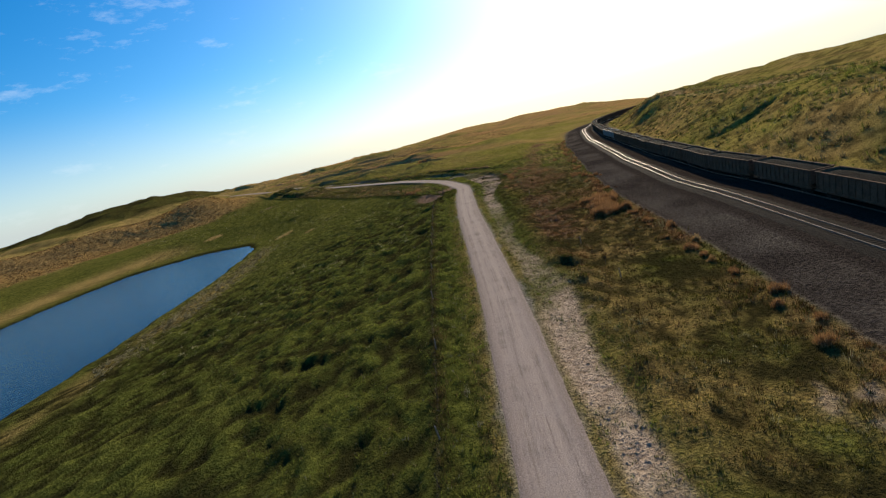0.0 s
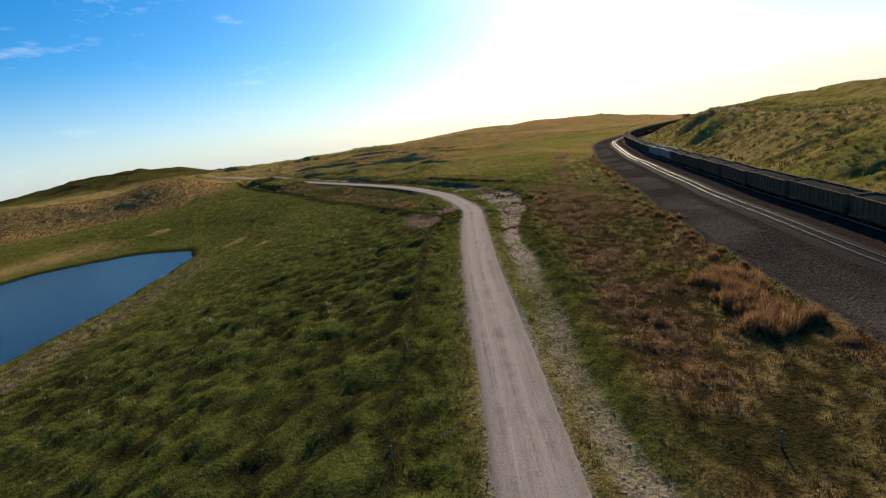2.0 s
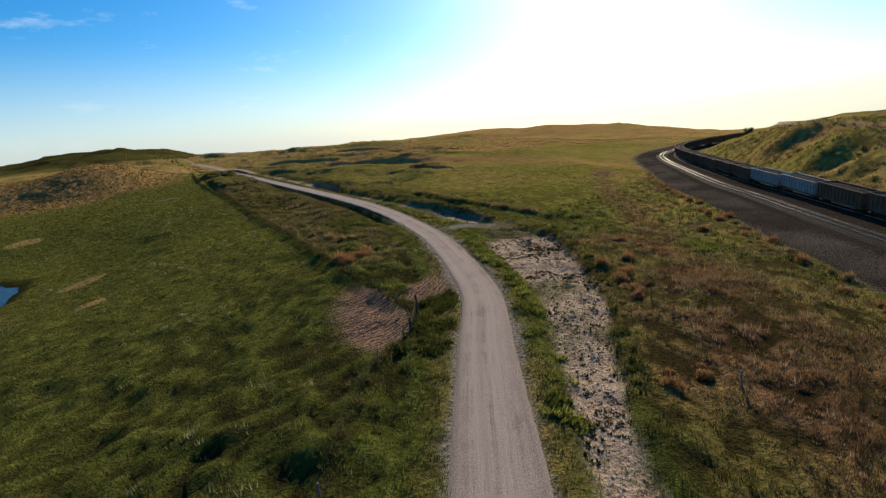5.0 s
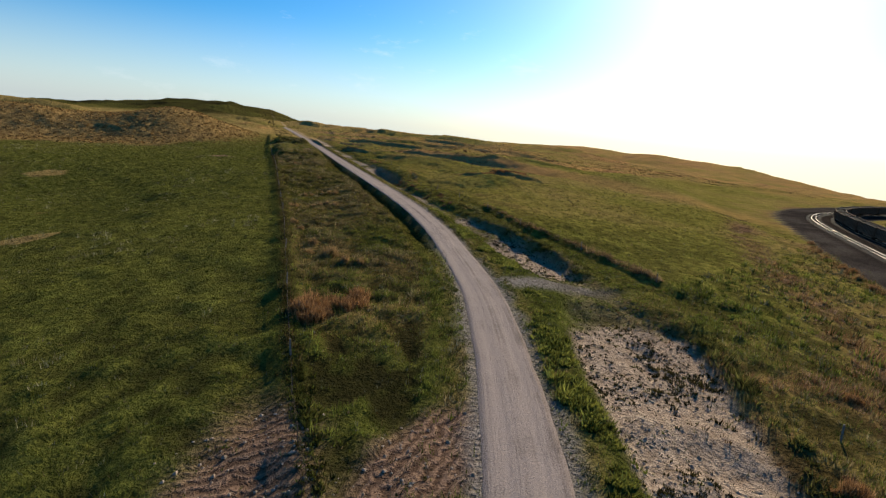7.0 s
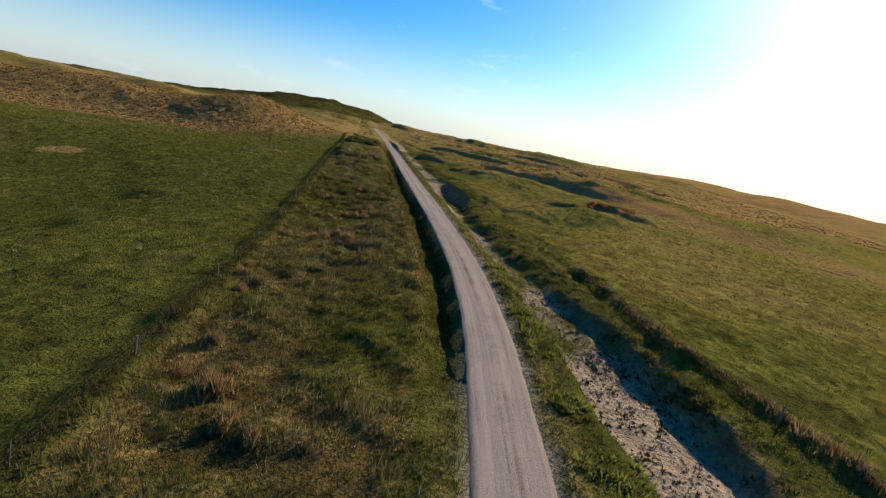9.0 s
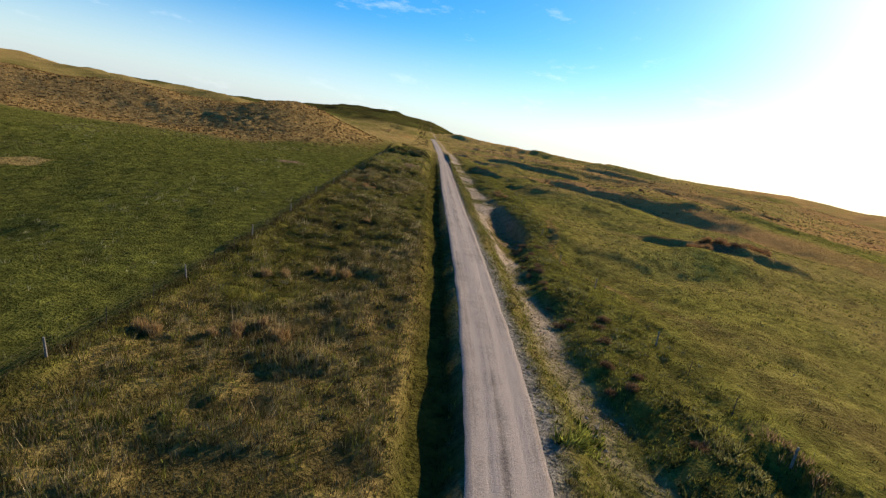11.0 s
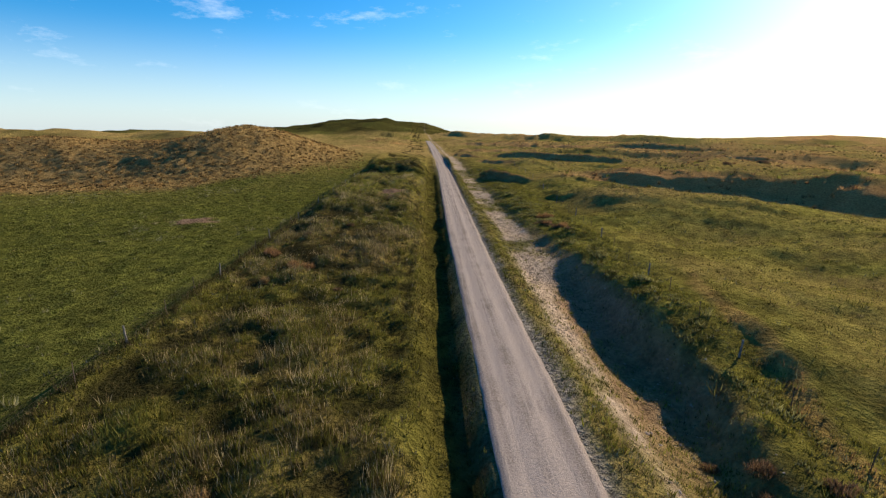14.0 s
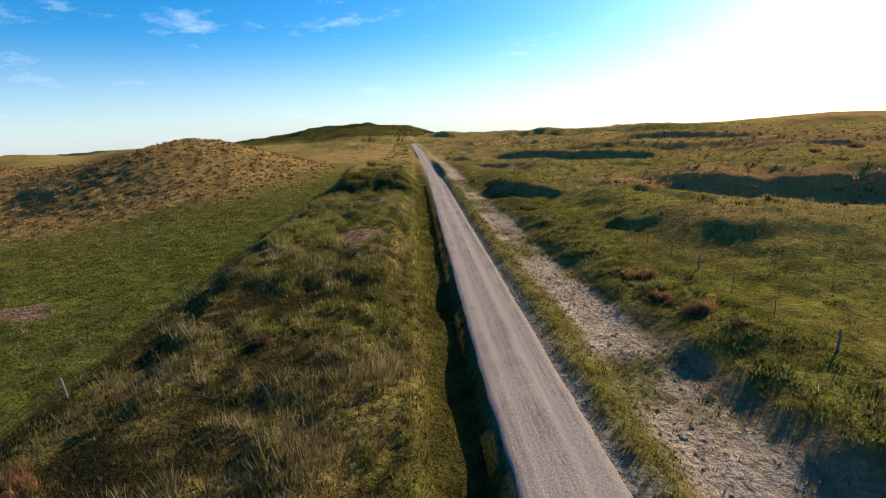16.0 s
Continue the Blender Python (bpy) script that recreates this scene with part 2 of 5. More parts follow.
def height(q):
    x, y, d, ry = q.x, q.y, q.d, q.ry
    mid = fbm(x, y, 34, 4, 11)
    small = fbm(x, y, 6, 3, 21)
    # pasture west of the fence, falling to the pond
    west = np.clip(-q.fd - 0.4, 0, None) * (1 - sstep(430, 600, y))
    deep = np.interp(ry, [100, 200, 262, 330, 420], [9.4, 8.6, 5.2, 2.6, 2.2])
    z = -deep * (1 - np.exp(-((west / 50.0) ** 1.3))) - np.interp(ry, [100, 200, 240, 300, 318, 330, 366, 376, 420], [0.4, 0.45, 0.5, 0.7, 0.8, 0.8, 0.8, 0.8, 1.0]) * sstep(0, np.interp(ry, [300, 325], [1.6, 2.4]), west)
    z = z + 0.45 * mid * sstep(3, 20, west) + (0.16 * small + 0.26 * fbm(x, y, 2.4, 2, 22)) * sstep(1, 5, west)
    z = z + 0.02 * np.clip(-60 - x, 0, 260)
    # bank mounds between west fence and road
    strip = sstep(0, 3, q.fd) * sstep(-4.5, -7, d)
    z = z + strip * (0.20 * small + 0.24 * fbm(x, y, 2.4, 2, 22) + 0.25 * mid - 0.25 + bump(x, y, 95, 302, 8, 10, 0, .7, 1.4))
    z = z - np.interp(ry, [195, 222, 250, 275], [0.3, 1.1, 0.9, 0.0]) * sstep(-8, -19, d) * sstep(-30, -2, q.fd)
    wob = 1.6 * fbm(x, y, 8, 3, 24)
    inside = sstep(84.4, 85.6, x) * sstep(-4.5, -9.5, d)
    z = z - 0.4 * sstep(312, 328, y) * sstep(386, 374, y) * sstep(100, 90, x) * inside
    z = z + 2.9 * sstep(85.2, 85.2 + np.interp(y, [305, 345], [5.6, 3.4]), x + 0.4 * wob) * sstep(296, 331, y + wob) * sstep(380, 366, y + wob) * inside
    z = z + (3.4 * sstep(388, 396, y + wob) * sstep(428, 404, y) + 1.4 * sstep(444, 458, y + wob) * sstep(505, 466, y)) * sstep(85, 90, x + 0.5 * wob) * inside
    # low hummocks and hoof-trodden ledges
    z = z + (0.30 * dune_waves(x, y, 3.8, 1.0, 25) + 0.45 * dune_waves(x, y, 13, 0.9, 28)) * (1 - 0.55 * sstep(0, -3, q.fd) * sstep(140, 175, ry)) * sstep(4, 10, np.abs(d)) * (1 - 0.5 * strip) * sstep(-15, -20, q.rd)
    z = z + 0.5 * q.rough * (sstep(-0.3, 0.45, q.clump) - 0.6)
    # ditch on the road's west side, from the bend on
    z = z - (1.45 + 0.35 * fbm(x, y, 7, 3, 33)) * sstep(-2.15, -2.8, d + 0.12 * fbm(x, y, 3, 2, 34)) * sstep(-5.9, -5.1, d + 0.3 * fbm(x, y, 4, 2, 35)) * sstep(176, 200, ry) * (1 - 0.8 * sstep(400, 480, ry)) - 0.3 * np.exp(-((d + 4.4) / 1.3) ** 2) * (1 - sstep(150, 176, ry))
    # wash on the east side
    inner, outer, depth = ditch_shape(ry)
    wob = 0.8 * fbm(x, y, 9, 3, 31)
    e = d + wob * 0.8
    ease = np.interp(ry, [256, 268, 289, 298], [0.9, 4.2, 4.2, 0.9])
    brim = np.interp(ry, [105, 125, 200, 215], [2.0, 0.9, 0.9, 2.0])
    cut = sstep(inner - 1.3, inner + ease, e) * (1 - sstep(outer - 0.4, outer + brim, e))
    z = z - depth * cut
    # the high bank beyond the wash and the rolling pasture east of it
    far = sstep(0.2, 4.5, e - outer)
    lift = np.interp(ry, [100, 150, 178, 205, 240, 266, 284, 304, 320, 350, 400, 520], [0.2, 0.4, 0.3, 0.4, 0.5, 0.5, 0.6, 0.5, 0.3, 0.5, 0.3, 0.0])
    rolling = sstep(165, 215, ry)
    z = z + far * lift * np.exp(-np.clip(e - outer - 5, 0, None) / 26.0)
    east = sstep(15, 30, d) * rolling
    z = z + east * (1.3 * fbm(x, y, 30, 4, 41) + 0.25 * small + 0.24 * fbm(x, y, 2.4, 2, 22))
    z = z + 0.85 * sstep(-0.5, 0.5, q.ed + 0.5 * fbm(x, y, 3, 3, 36)) * np.maximum(rolling, sstep(166, 174, ry)) * sstep(8, 12, d) * (1 - sstep(214, 238, y))
    z = z + sstep(14, 22, d) * (1 - rolling) * (0.35 * mid + 0.2 * small + 0.26 * fbm(x, y, 2.4, 2, 22))
    z = z + sstep(8, 14, d) * (1 - rolling) * -0.5
    z = z + bump(x, y, 130, 258, 4, 16, 12, -1.8) + bump(x, y, 137, 262, 14, 9, 20, -2.2)
    z = z + bump(x, y, 153, 270, 17, 7, 18, 2.3, 1.3) + bump(x, y, 147, 262, 9, 5, 18, -1.0)
    # the steep dune face, looking south-west
    u = (x - 165) * 0.707 - (y - 357) * 0.707
    v = (x - 165) * 0.707 + (y - 357) * 0.707 + 3.0 * fbm(x, y, 30, 2, 51) + 0.0016 * u * u
    span = sstep(-30, -4, u) * (1 - 0.85 * sstep(30, 80, u))
    z = z + span * (-2.4 * np.exp(-((v + 17) / 11.0) ** 2) + 3.5 * sstep(-19, 3, v) * np.exp(-np.clip(v - 1, 0, None) / 70.0))
    z = z + sstep(-50, -20, u) * (1 - sstep(40, 90, u)) * sstep(17, 26, d) * 2.6 * sstep(-60, -25, v) * (1 - sstep(-23, -12, v))
    # a second, lower one to the north
    u2, v2 = (x - 190) * 0.8 - (y - 430) * 0.6, (x - 190) * 0.6 + (y - 430) * 0.8 + 4 * fbm(x, y, 30, 2, 52)
    z = z + sstep(-60, -30, u2) * (1 - sstep(60, 120, u2)) * 2.6 * sstep(-9, 1, v2) * np.exp(-np.clip(v2 - 1, 0, None) / 45.0)
    # brown hills beyond the pasture
    z = z + bump(x, y, 0, 432, 72, 30, 14, 9.5, 1.5) + bump(x, y, 36, 446, 26, 36, 0, 8.5) + bump(x, y, 24, 416, 20, 20, 10, 1.4) + bump(x, y, -14, 500, 60, 40, -20, 6) + bump(x, y, -82, 430, 66, 40, 8, 9.6, 1.1) + bump(x, y, -190, 330, 80, 60, 30, 12, 1.1)
    z = z + bump(x, y, -38, 425, 14, 34, 12, -0.4) + bump(x, y, 66, 500, 34, 40, 0, 4) + 1.2 * fbm(x, y, 22, 3, 62) * sstep(2, 8, bump(x, y, -20, 450, 120, 60, 0, 12))
    # road climbs towards the north, everything with it
    z = z + 1.0 * sstep(400, 640, y) * sstep(-150, 50, x) * (1 - sstep(250, 500, x))
    # rougher ground and hummocks farther off
    rough = sstep(22, 70, np.abs(d) + 80 * sstep(760, 900, y)) * sstep(330, 460, y + 0.35 * np.abs(d))
    z = z + rough * (2.2 * fbm(x, y, 60, 4, 61) - 1.2)
    z = z + sstep(25, 90, d) * sstep(330, 520, y) * 1.0
    broken = sstep(16, 34, d) * sstep(300, 345, y + 0.3 * d) + sstep(-14, -24, q.fd + 20) * sstep(390, 430, y) + sstep(480, 560, y)
    broken = np.clip(broken, 0, 1) * (1 - sstep(0.5, 2.5, bump(x, y, 18, 440, 58, 58, 0, 9) + bump(x, y, -82, 425, 80, 52, 8, 9))) * sstep(12, 30, np.abs(d) + 40 * sstep(760, 900, y)) * sstep(-18, -40, q.rd)
    z = z + broken * (3.0 * dune_waves(x, y, 62, 1.0, 64, 0.2) + 1.4 * dune_waves(x, y, 26, 1.0, 67, 0.2))
    z = z + sstep(500, 640, y) * sstep(12, 70, np.abs(x - 107) + 80 * sstep(760, 900, y)) * 6.5 * dune_waves(x, y, 120, 1.0, 73, 0.12)
    # horizon hills
    z = z + bump(x, y, -18, 1330, 185, 240, 0, 35, 1.2) + bump(x, y, 520, 800, 420, 260, 0, 18) + bump(x, y, 330, 560, 170, 110, 20, 2.5) + bump(x, y, 290, 760, 100, 160, 0, -10) + bump(x, y, 720, 630, 110, 190, 45, 13) + bump(x, y, 500, 665, 90, 90, 0, -7)
    z = z + bump(x, y, -330, 620, 240, 190, 0, 7) + bump(x, y, -420, 190, 210, 260, 0, 16) + bump(x, y, -560, -200, 260, 260, 0, 16)
    dist = np.hypot(x - 100, y - 200)
    z = z + sstep(300, 900, dist) * 4.0 * fbm(x, y, 170, 5, 81) * (1 - 0.6 * sstep(1500, 3000, dist))
    away = (x - 110) * 0.94 + (y - 250) * 0.342
    z = z - 0.052 * np.clip(away - 130, 0, None) ** 2 / (np.clip(away - 130, 0, None) + 60)
    z = z - 0.012 * np.clip(dist - 800, 0, None) - 13 * sstep(380, 1000, dist) * np.exp(-((np.degrees(np.arctan2(x - 20, y - 20)) - 56.5) / 5.5) ** 2)
    # the broad hill on the north-eastern skyline
    z = z + bump(x, y, 610, 930, 180, 110, -35, 13, 1.3) * (1 + 0.12 * fbm(x, y, 90, 3, 98))
    # open ground beside the road's far stretch
    calm = np.exp(-((d / 55.0) ** 2)) * sstep(425, 520, y) * (1 - sstep(760, 880, y))
    z = z * (1 - calm) + calm * (road_z(y) + 0.8 * fbm(x, y, 40, 3, 97) + 2.4 * dune_waves(x, y, 45, 1.0, 98, 0.10) * sstep(8, 20, np.abs(d)) - 0.4)
    z = z + sstep(850, 1050, y) * (3.0 * fbm(x, y, 70, 3, 99) + 3.0 * dune_waves(x, y, 150, 1.0, 96, 0.2))
    # the flat falls away from the wash to the railway bed
    f = np.clip((d - 11) / np.clip(d - 11 + np.clip(-q.rd - 14, 0.01, None), 1, None), 0, 1)
    fall = np.maximum(f * sstep(300, 200, ry), sstep(-60, -13, q.rd)) * sstep(9, 16, d) * sstep(560, 440, q.rs)
    z = z * (1 - 0.6 * fall) + (rail_z(q.rs) - z * 0.4) * fall
    z = z + 0.7 * scarps(x, y)[0] * sstep(7.2, 9.0, np.abs(d))
    # railway: a level bed, a cutting bank behind it and the tableland above
    side = q.rd
    table = 10.5 * sstep(15.0, 44, side + 5 * fbm(x, y, 30, 3, 91)) - 0.047 * np.clip(side - 66, 0, 500)
    table = table + sstep(17, 29, side) * (0.9 * fbm(x, y, 18, 4, 92) + 0.8 * fbm(x, y, 60, 3, 93) + 2.6 * dune_waves(x, y, 48, 1.2, 94))
    table = table - 2.2 * sstep(17, 25, side) * sstep(50, 36, side) * np.clip(fbm(q.rs, side * 0.25, 11, 3, 95) + 0.1, 0, 1)
    table = table * (1 - 0.1 * sstep(350, 500, q.rs)) + rail_z(q.rs)
    z = np.where(side > -14, z * sstep(2, -14, side) + table * sstep(-14, 2, side), z)
    bed = sstep(-13.5, -10.5, side) * sstep(17.5, 15.0, side)
    z = z * (1 - bed) + rail_z(q.rs) * bed
    # road bed
    bed = (1 - sstep(2.2, np.where((d < 0) & (ry > 185), 2.45, 3.6), np.abs(d))) * (1 - sstep(ROAD_STOP - 10, ROAD_STOP + 20, y))
    z = z * (1 - bed) + (road_z(y) - 0.12) * bed
    # pond bowl
    shore = 0.92 * sstep(1.7, 1.10, q.pond)
    z = z * (1 - shore) + (POND_Z + 0.5) * shore
    hollow = sstep(1.10, 0.93, q.pond)
    z = z * (1 - hollow) + (POND_Z - 0.9) * hollow
    return z


def road_z(y):
    return 1.0 * sstep(400, 640, y)


def cover(q):
    """Shares of bare sand, dry grass, rust-coloured weeds, ballast, dark scrub and trodden soil, each 0 to 1."""
    x, y, d, ry = q.x, q.y, q.d, q.ry
    n1, n2, n3 = fbm(x, y, 9, 4, 101), fbm(x, y, 28, 4, 102), fbm(x, y, 2.6, 3, 103)
    inner, outer, _ = ditch_shape(ry)
    wob = 0.8 * fbm(x, y, 9, 3, 31)
    e = d + wob * 0.8
    pale = np.interp(ry, [-60, 10, 30, 52, 64, 90, 108, 122, 162, 165, 172, 175, 179, 206, 214, 232, 262, 275, 420, 600], [.45, .62, .66, .55, .35, .42, .75, 1, 1, .12, .12, .4, 1, .95, .6, .55, .8, .95, .85, .5])
    rim = outer - np.interp(ry, [256, 266, 289, 298], [0, 3.9, 3.9, 0])
    floor = sstep(inner - 0.6, inner + 0.9, e) * (1 - sstep(rim - 0.6, rim + 0.5, e))
    sand = np.clip(floor * pale * (0.75 + 0.9 * n1 + 0.5 * n3) * 1.5, 0, 1)
    # driveway across the wash and tyre-worn gateway opposite
    drive = bump(x, y, 111.8, 170.0, 9.0, 2.1, -14, 1.2, 2) * (0.9 + 0.3 * n3)
    soil = bump(x, y, 90.6, 145.2, 5.8, 2.9, 36, 1.5, 2.4) * (0.9 + 0.4 * n3) + bump(x, y, 80.6, 142.4, 10.2, 3.7, 80, 1.5, 2.2) * (0.95 + 0.4 * n3)
    for cx, cy, rx, ry_, rot in ((65, 328, 7, 4.5, 20), (99, 333.5, 3.4, 4.5, 0)):
        soil = soil + sstep(0.25, 0.5, bump(x, y, cx, cy, rx, ry_, rot, 1.1) + 0.9 * n1 + 0.6 * n3 - 0.45 - 0.8 * (np.hypot(x - cx, y - cy) > 11))
    # the dark bare bank face
    bare = np.interp(ry, [160, 180, 205, 216, 262, 272, 306, 316, 380, 420], [0, .6, .7, .1, .25, 1, 1, .35, .5, .2])
    face = sstep(rim - 1.0, rim + 0.2, e) * (1 - sstep(outer + 1.0, outer + 2.4, e)) * bare * np.clip(0.9 + 0.6 * n1, 0, 1)
    # dry grass
    strip = sstep(0.3, 2.0, q.fd) * sstep(-4.8, -6.2, d) * sstep(150, 168, ry)
    dry = strip * np.clip(0.26 + 0.2 * sstep(190, 175, ry) + 0.14 * sstep(205, 225, ry) - 0.34 * sstep(240, 270, ry) + 0.95 * n1 + 0.35 * n2, 0, 1)
    flat = sstep(9, 13, d) * sstep(-12.5, -15, q.rd) * (1 - sstep(150, 190, ry))
    dry = np.maximum(dry, flat * np.clip(0.38 - 0.35 * sstep(110, 70, ry) + 0.9 * n2 + 0.45 * n1, 0, 1))
    dry = np.maximum(dry, sstep(-38, -26, q.rd) * sstep(-11, -14, q.rd) * np.clip(0.45 + 0.8 * n1, 0, 1))
    verge = np.exp(-((np.abs(d) - 3.4) / 1.2) ** 2) * (1 - (d < 0) * sstep(170, 190, ry))
    dry = np.maximum(dry, verge * 0.55 * np.clip(0.7 + n1, 0, 1))
    meadow = sstep(-0.5, -3, q.fd) * sstep(450, 380, y - 0.2 * x)
    hills = sstep(330, 420, y + 0.2 * np.abs(x - 100)) * sstep(20, 50, np.abs(d) + 60 * sstep(700, 850, y)) * (1 - 0.8 * meadow)
    dry = np.maximum(dry, hills * np.clip(0.62 + 0.7 * n2 + 0.3 * n1, 0, 1))
    n4 = fbm(x, y, 85, 4, 104)
    dry = np.maximum(dry, sstep(16, 24, d) * sstep(175, 215, ry) * np.clip(0.22 + 0.8 * n2 + 0.3 * n1, 0, 1))
    dry = np.maximum(dry, sstep(380, 520, y) * (1 - 0.8 * meadow) * np.clip(0.55 + 1.1 * n4 + 0.5 * n2, 0, 1))
    slope = (x - 165) * 0.707 + (y - 357) * 0.707
    dry = np.maximum(dry, np.exp(-((slope + 6) / 9) ** 2) * sstep(132, 146, x) * sstep(320, 335, y) * 0.95)
    bank = sstep(15, 20, q.rd)
    dry = np.maximum(dry, bank * np.clip(0.5 + 0.6 * n2 + 0.5 * n1, 0, 1))
    shore = np.exp(-((q.pond - 1.32) / 0.14) ** 2) * sstep(210, 250, y - 0.3 * x) * sstep(20, -5, x)
    dry = np.maximum(dry, shore * 0.9)
    tuss = np.exp(-((q.pond - 1.27) / 0.10) ** 2) * sstep(0, 40, x + 0.8 * (230 - y)) * np.clip(0.6 + n1, 0, 1) * sstep(40, 26, x) * sstep(222, 200, y)
    dry = np.maximum(dry, tuss * 0.8)
    for cx, cy, rx in ((46, 217, 5.0), (23.5, 288, 6.0), (50, 190, 3.0)):
        dry = np.maximum(dry, sstep(0.3, 0.5, bump(x, y, cx, cy, rx, 0.7 * rx, 10, 1.1) + 0.5 * n1 + 0.4 * n3 - 0.2))
    # brown scrub slopes
    scrub = sstep(2.0, 4.5, bump(x, y, 28, 436, 46, 45, 0, 9) + bump(x, y, -30, 412, 48, 28, 37, 9) + bump(x, y, -82, 420, 90, 50, 8, 9) + bump(x, y, -190, 320, 90, 70, 30, 9) + 1.2 * n2)
    sand = np.maximum(sand, sstep(0.25, 0.6, bump(x, y, 33.4, 10.8, 4.5, 3, 40, 1) + bump(x, y, 33.2, 36, 3, 5, 30, 1) - 0.15) * sstep(-0.1, 0.25, fbm(x, y, 1.1, 2, 107)) * 0.7)
    rust = sstep(0.45, 0.8, bump(x, y, 162, 279.5, 15, 4.5, 24, 1) + 0.35 * n1) + sstep(0.35, 0.7, n2 + 0.4 * n1) * hills * sstep(60, 120, d) * 0.7
    lane = np.exp(-((q.rd + 30 + 2.5 * n2) / 3.2) ** 2) * sstep(70, 110, q.rs) * sstep(360, 310, q.rs)
    patch = sstep(12, 16, d) * sstep(36, 27, d) * sstep(60, 85, ry) * sstep(175, 150, ry)
    rust = np.maximum(rust, np.clip(lane * (0.5 + 1.0 * n1) + patch * np.clip(0.1 + 1.1 * n1 + 0.7 * n2, 0, 1), 0, 0.9))
    edge = np.exp(-((q.rd + 14.2) / 2.2) ** 2) * np.clip(0.4 + 1.1 * n1, 0, 1)
    rust = np.maximum(rust, edge)
    ballast = sstep(-13.2, -12.0, q.rd + 1.0 * n1) * sstep(17.0, 15.0, q.rd)
    track = np.exp(-((q.rd - 54 - 4 * np.sin(q.rs / 60.0)) / 2.0) ** 2) * sstep(60, 120, q.rs)
    sand = np.maximum(sand, track * 0.35)
    sand = np.maximum(sand, sstep(0.3, 0.6, bump(x, y, 360, 232, 30, 11, 35, 1) + 0.2 * n1))
    wet_shade = sstep(1.09, 1.03, q.pond) * 0.9
    # ditch floor darkened in colour, where the road bank shades it
    wet_shade = np.maximum(wet_shade, 0.7 * sstep(-2.2, -2.6, d) * sstep(-5.9, -5.3, d) * np.clip(0.8 + 0.6 * n3, 0, 1) * sstep(178, 205, ry) * (1 - sstep(420, 480, ry)))
    olive = sstep(165, 235, ry) * (0.25 + 0.75 * sstep(-2, 1, q.fd))
    # golden grass lightened in colour for the backlight on the east side
    gold_lit = (0.35 * sstep(9, 13, d) + 0.65 * sstep(16, 40, d)) * sstep(115, 180, ry) * np.clip(0.75 + 0.5 * n2, 0, 1)
    u5 = (x - 165) * 0.707 - (y - 357) * 0.707
    tawny = np.exp(-((slope + 8 + 0.0016 * u5 * u5) / 9) ** 4) * sstep(-36, -10, u5) * (1 - 0.6 * sstep(40, 90, u5))
    tawny = np.maximum(tawny, sstep(30, 110, d) * sstep(360, 440, y + 0.4 * d) * np.clip(0.45 + 0.9 * n4 + 0.5 * n2, 0, 1) * (q.rd < -20))
    cliff = scarps(x, y)[1] * sstep(7.2, 9.0, np.abs(d))
    tawny = np.maximum(tawny, cliff * np.interp(y, [268, 290], [0.35, 0.9]))
    face = np.maximum(face, cliff * np.clip(0.2 + 0.8 * n1, 0, 1) * 0.6)
    gold_lit = np.maximum(gold_lit, 0.12 * (q.fd < -1) * sstep(110, 150, ry) * sstep(240, 200, ry))
    gold_lit = np.maximum(gold_lit, 0.85 * sstep(15, 20, q.rd))
    # mound tops lightened in colour as if sunlit
    top = sstep(88, 91.5, x) * sstep(-4.5, -8, d) * np.maximum(sstep(325, 331, y) * sstep(382, 372, y), sstep(394, 399, y) * sstep(428, 415, y))
    gold_lit = np.maximum(gold_lit, 0.85 * top)
    gold_lit = np.maximum(gold_lit, 0.25 * strip * sstep(284, 298, y))
    # far hill greener, its shaded side darkened in the colour
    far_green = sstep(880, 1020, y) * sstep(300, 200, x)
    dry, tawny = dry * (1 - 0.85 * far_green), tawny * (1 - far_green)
    wet_shade = np.maximum(wet_shade, far_green * np.clip(0.68 + 0.5 * n4 + 0.3 * n2, 0, 1))
    # shade between tufts, in hollows and along the fence, put into the colour
    grass_shade = np.clip(0.30 + 1.5 * n3 + 0.5 * n1, 0, 1) * sstep(3.2, 4.6, np.abs(d)) * sstep(110, 60, np.abs(d)) * sstep(-13, -16, q.rd)
    grass_shade = grass_shade * (0.40 - 0.2 * (q.fd < -1) * sstep(170, 220, ry) + 0.3 * strip * sstep(225, 260, ry) * (1 - 0.3 * sstep(282, 296, y)) * (1 - 0.8 * sstep(322, 330, y)) + 0.2 * (q.fd < 0) * sstep(150, 90, ry) + 0.5 * (d > 8) * sstep(120, 80, ry)) * (1 - 0.6 * dry)
    grass_shade = np.maximum(grass_shade, 0.92 * q.rough * sstep(0.06, -0.26, q.clump))
    grass_shade = np.maximum(grass_shade, 0.75 * np.exp(-((q.fd + 0.2) / 0.7) ** 2) * (ry < 310))
    wet_shade = np.maximum(wet_shade, grass_shade * (1 - np.clip(sand + soil + face + ballast, 0, 1)))
    shoulder = (y < ROAD_STOP) * sstep(3.5, 2.4, np.abs(d) + 0.8 * n1 + 0.5 * n3) * (0.9 - 0.6 * sstep(170, 200, ry) * (d < 0))
    shoulder = np.maximum(shoulder, drive)
    shoulder = shoulder * (q.rd < -14)
    shoulder = np.maximum(shoulder, 0.9 * ballast)
    service = sstep(-12.5, -11, q.rd + 0.6 * n1) * sstep(-3.6, -5.5, q.rd) * np.clip(0.10 + 0.25 * n1, 0, 1)
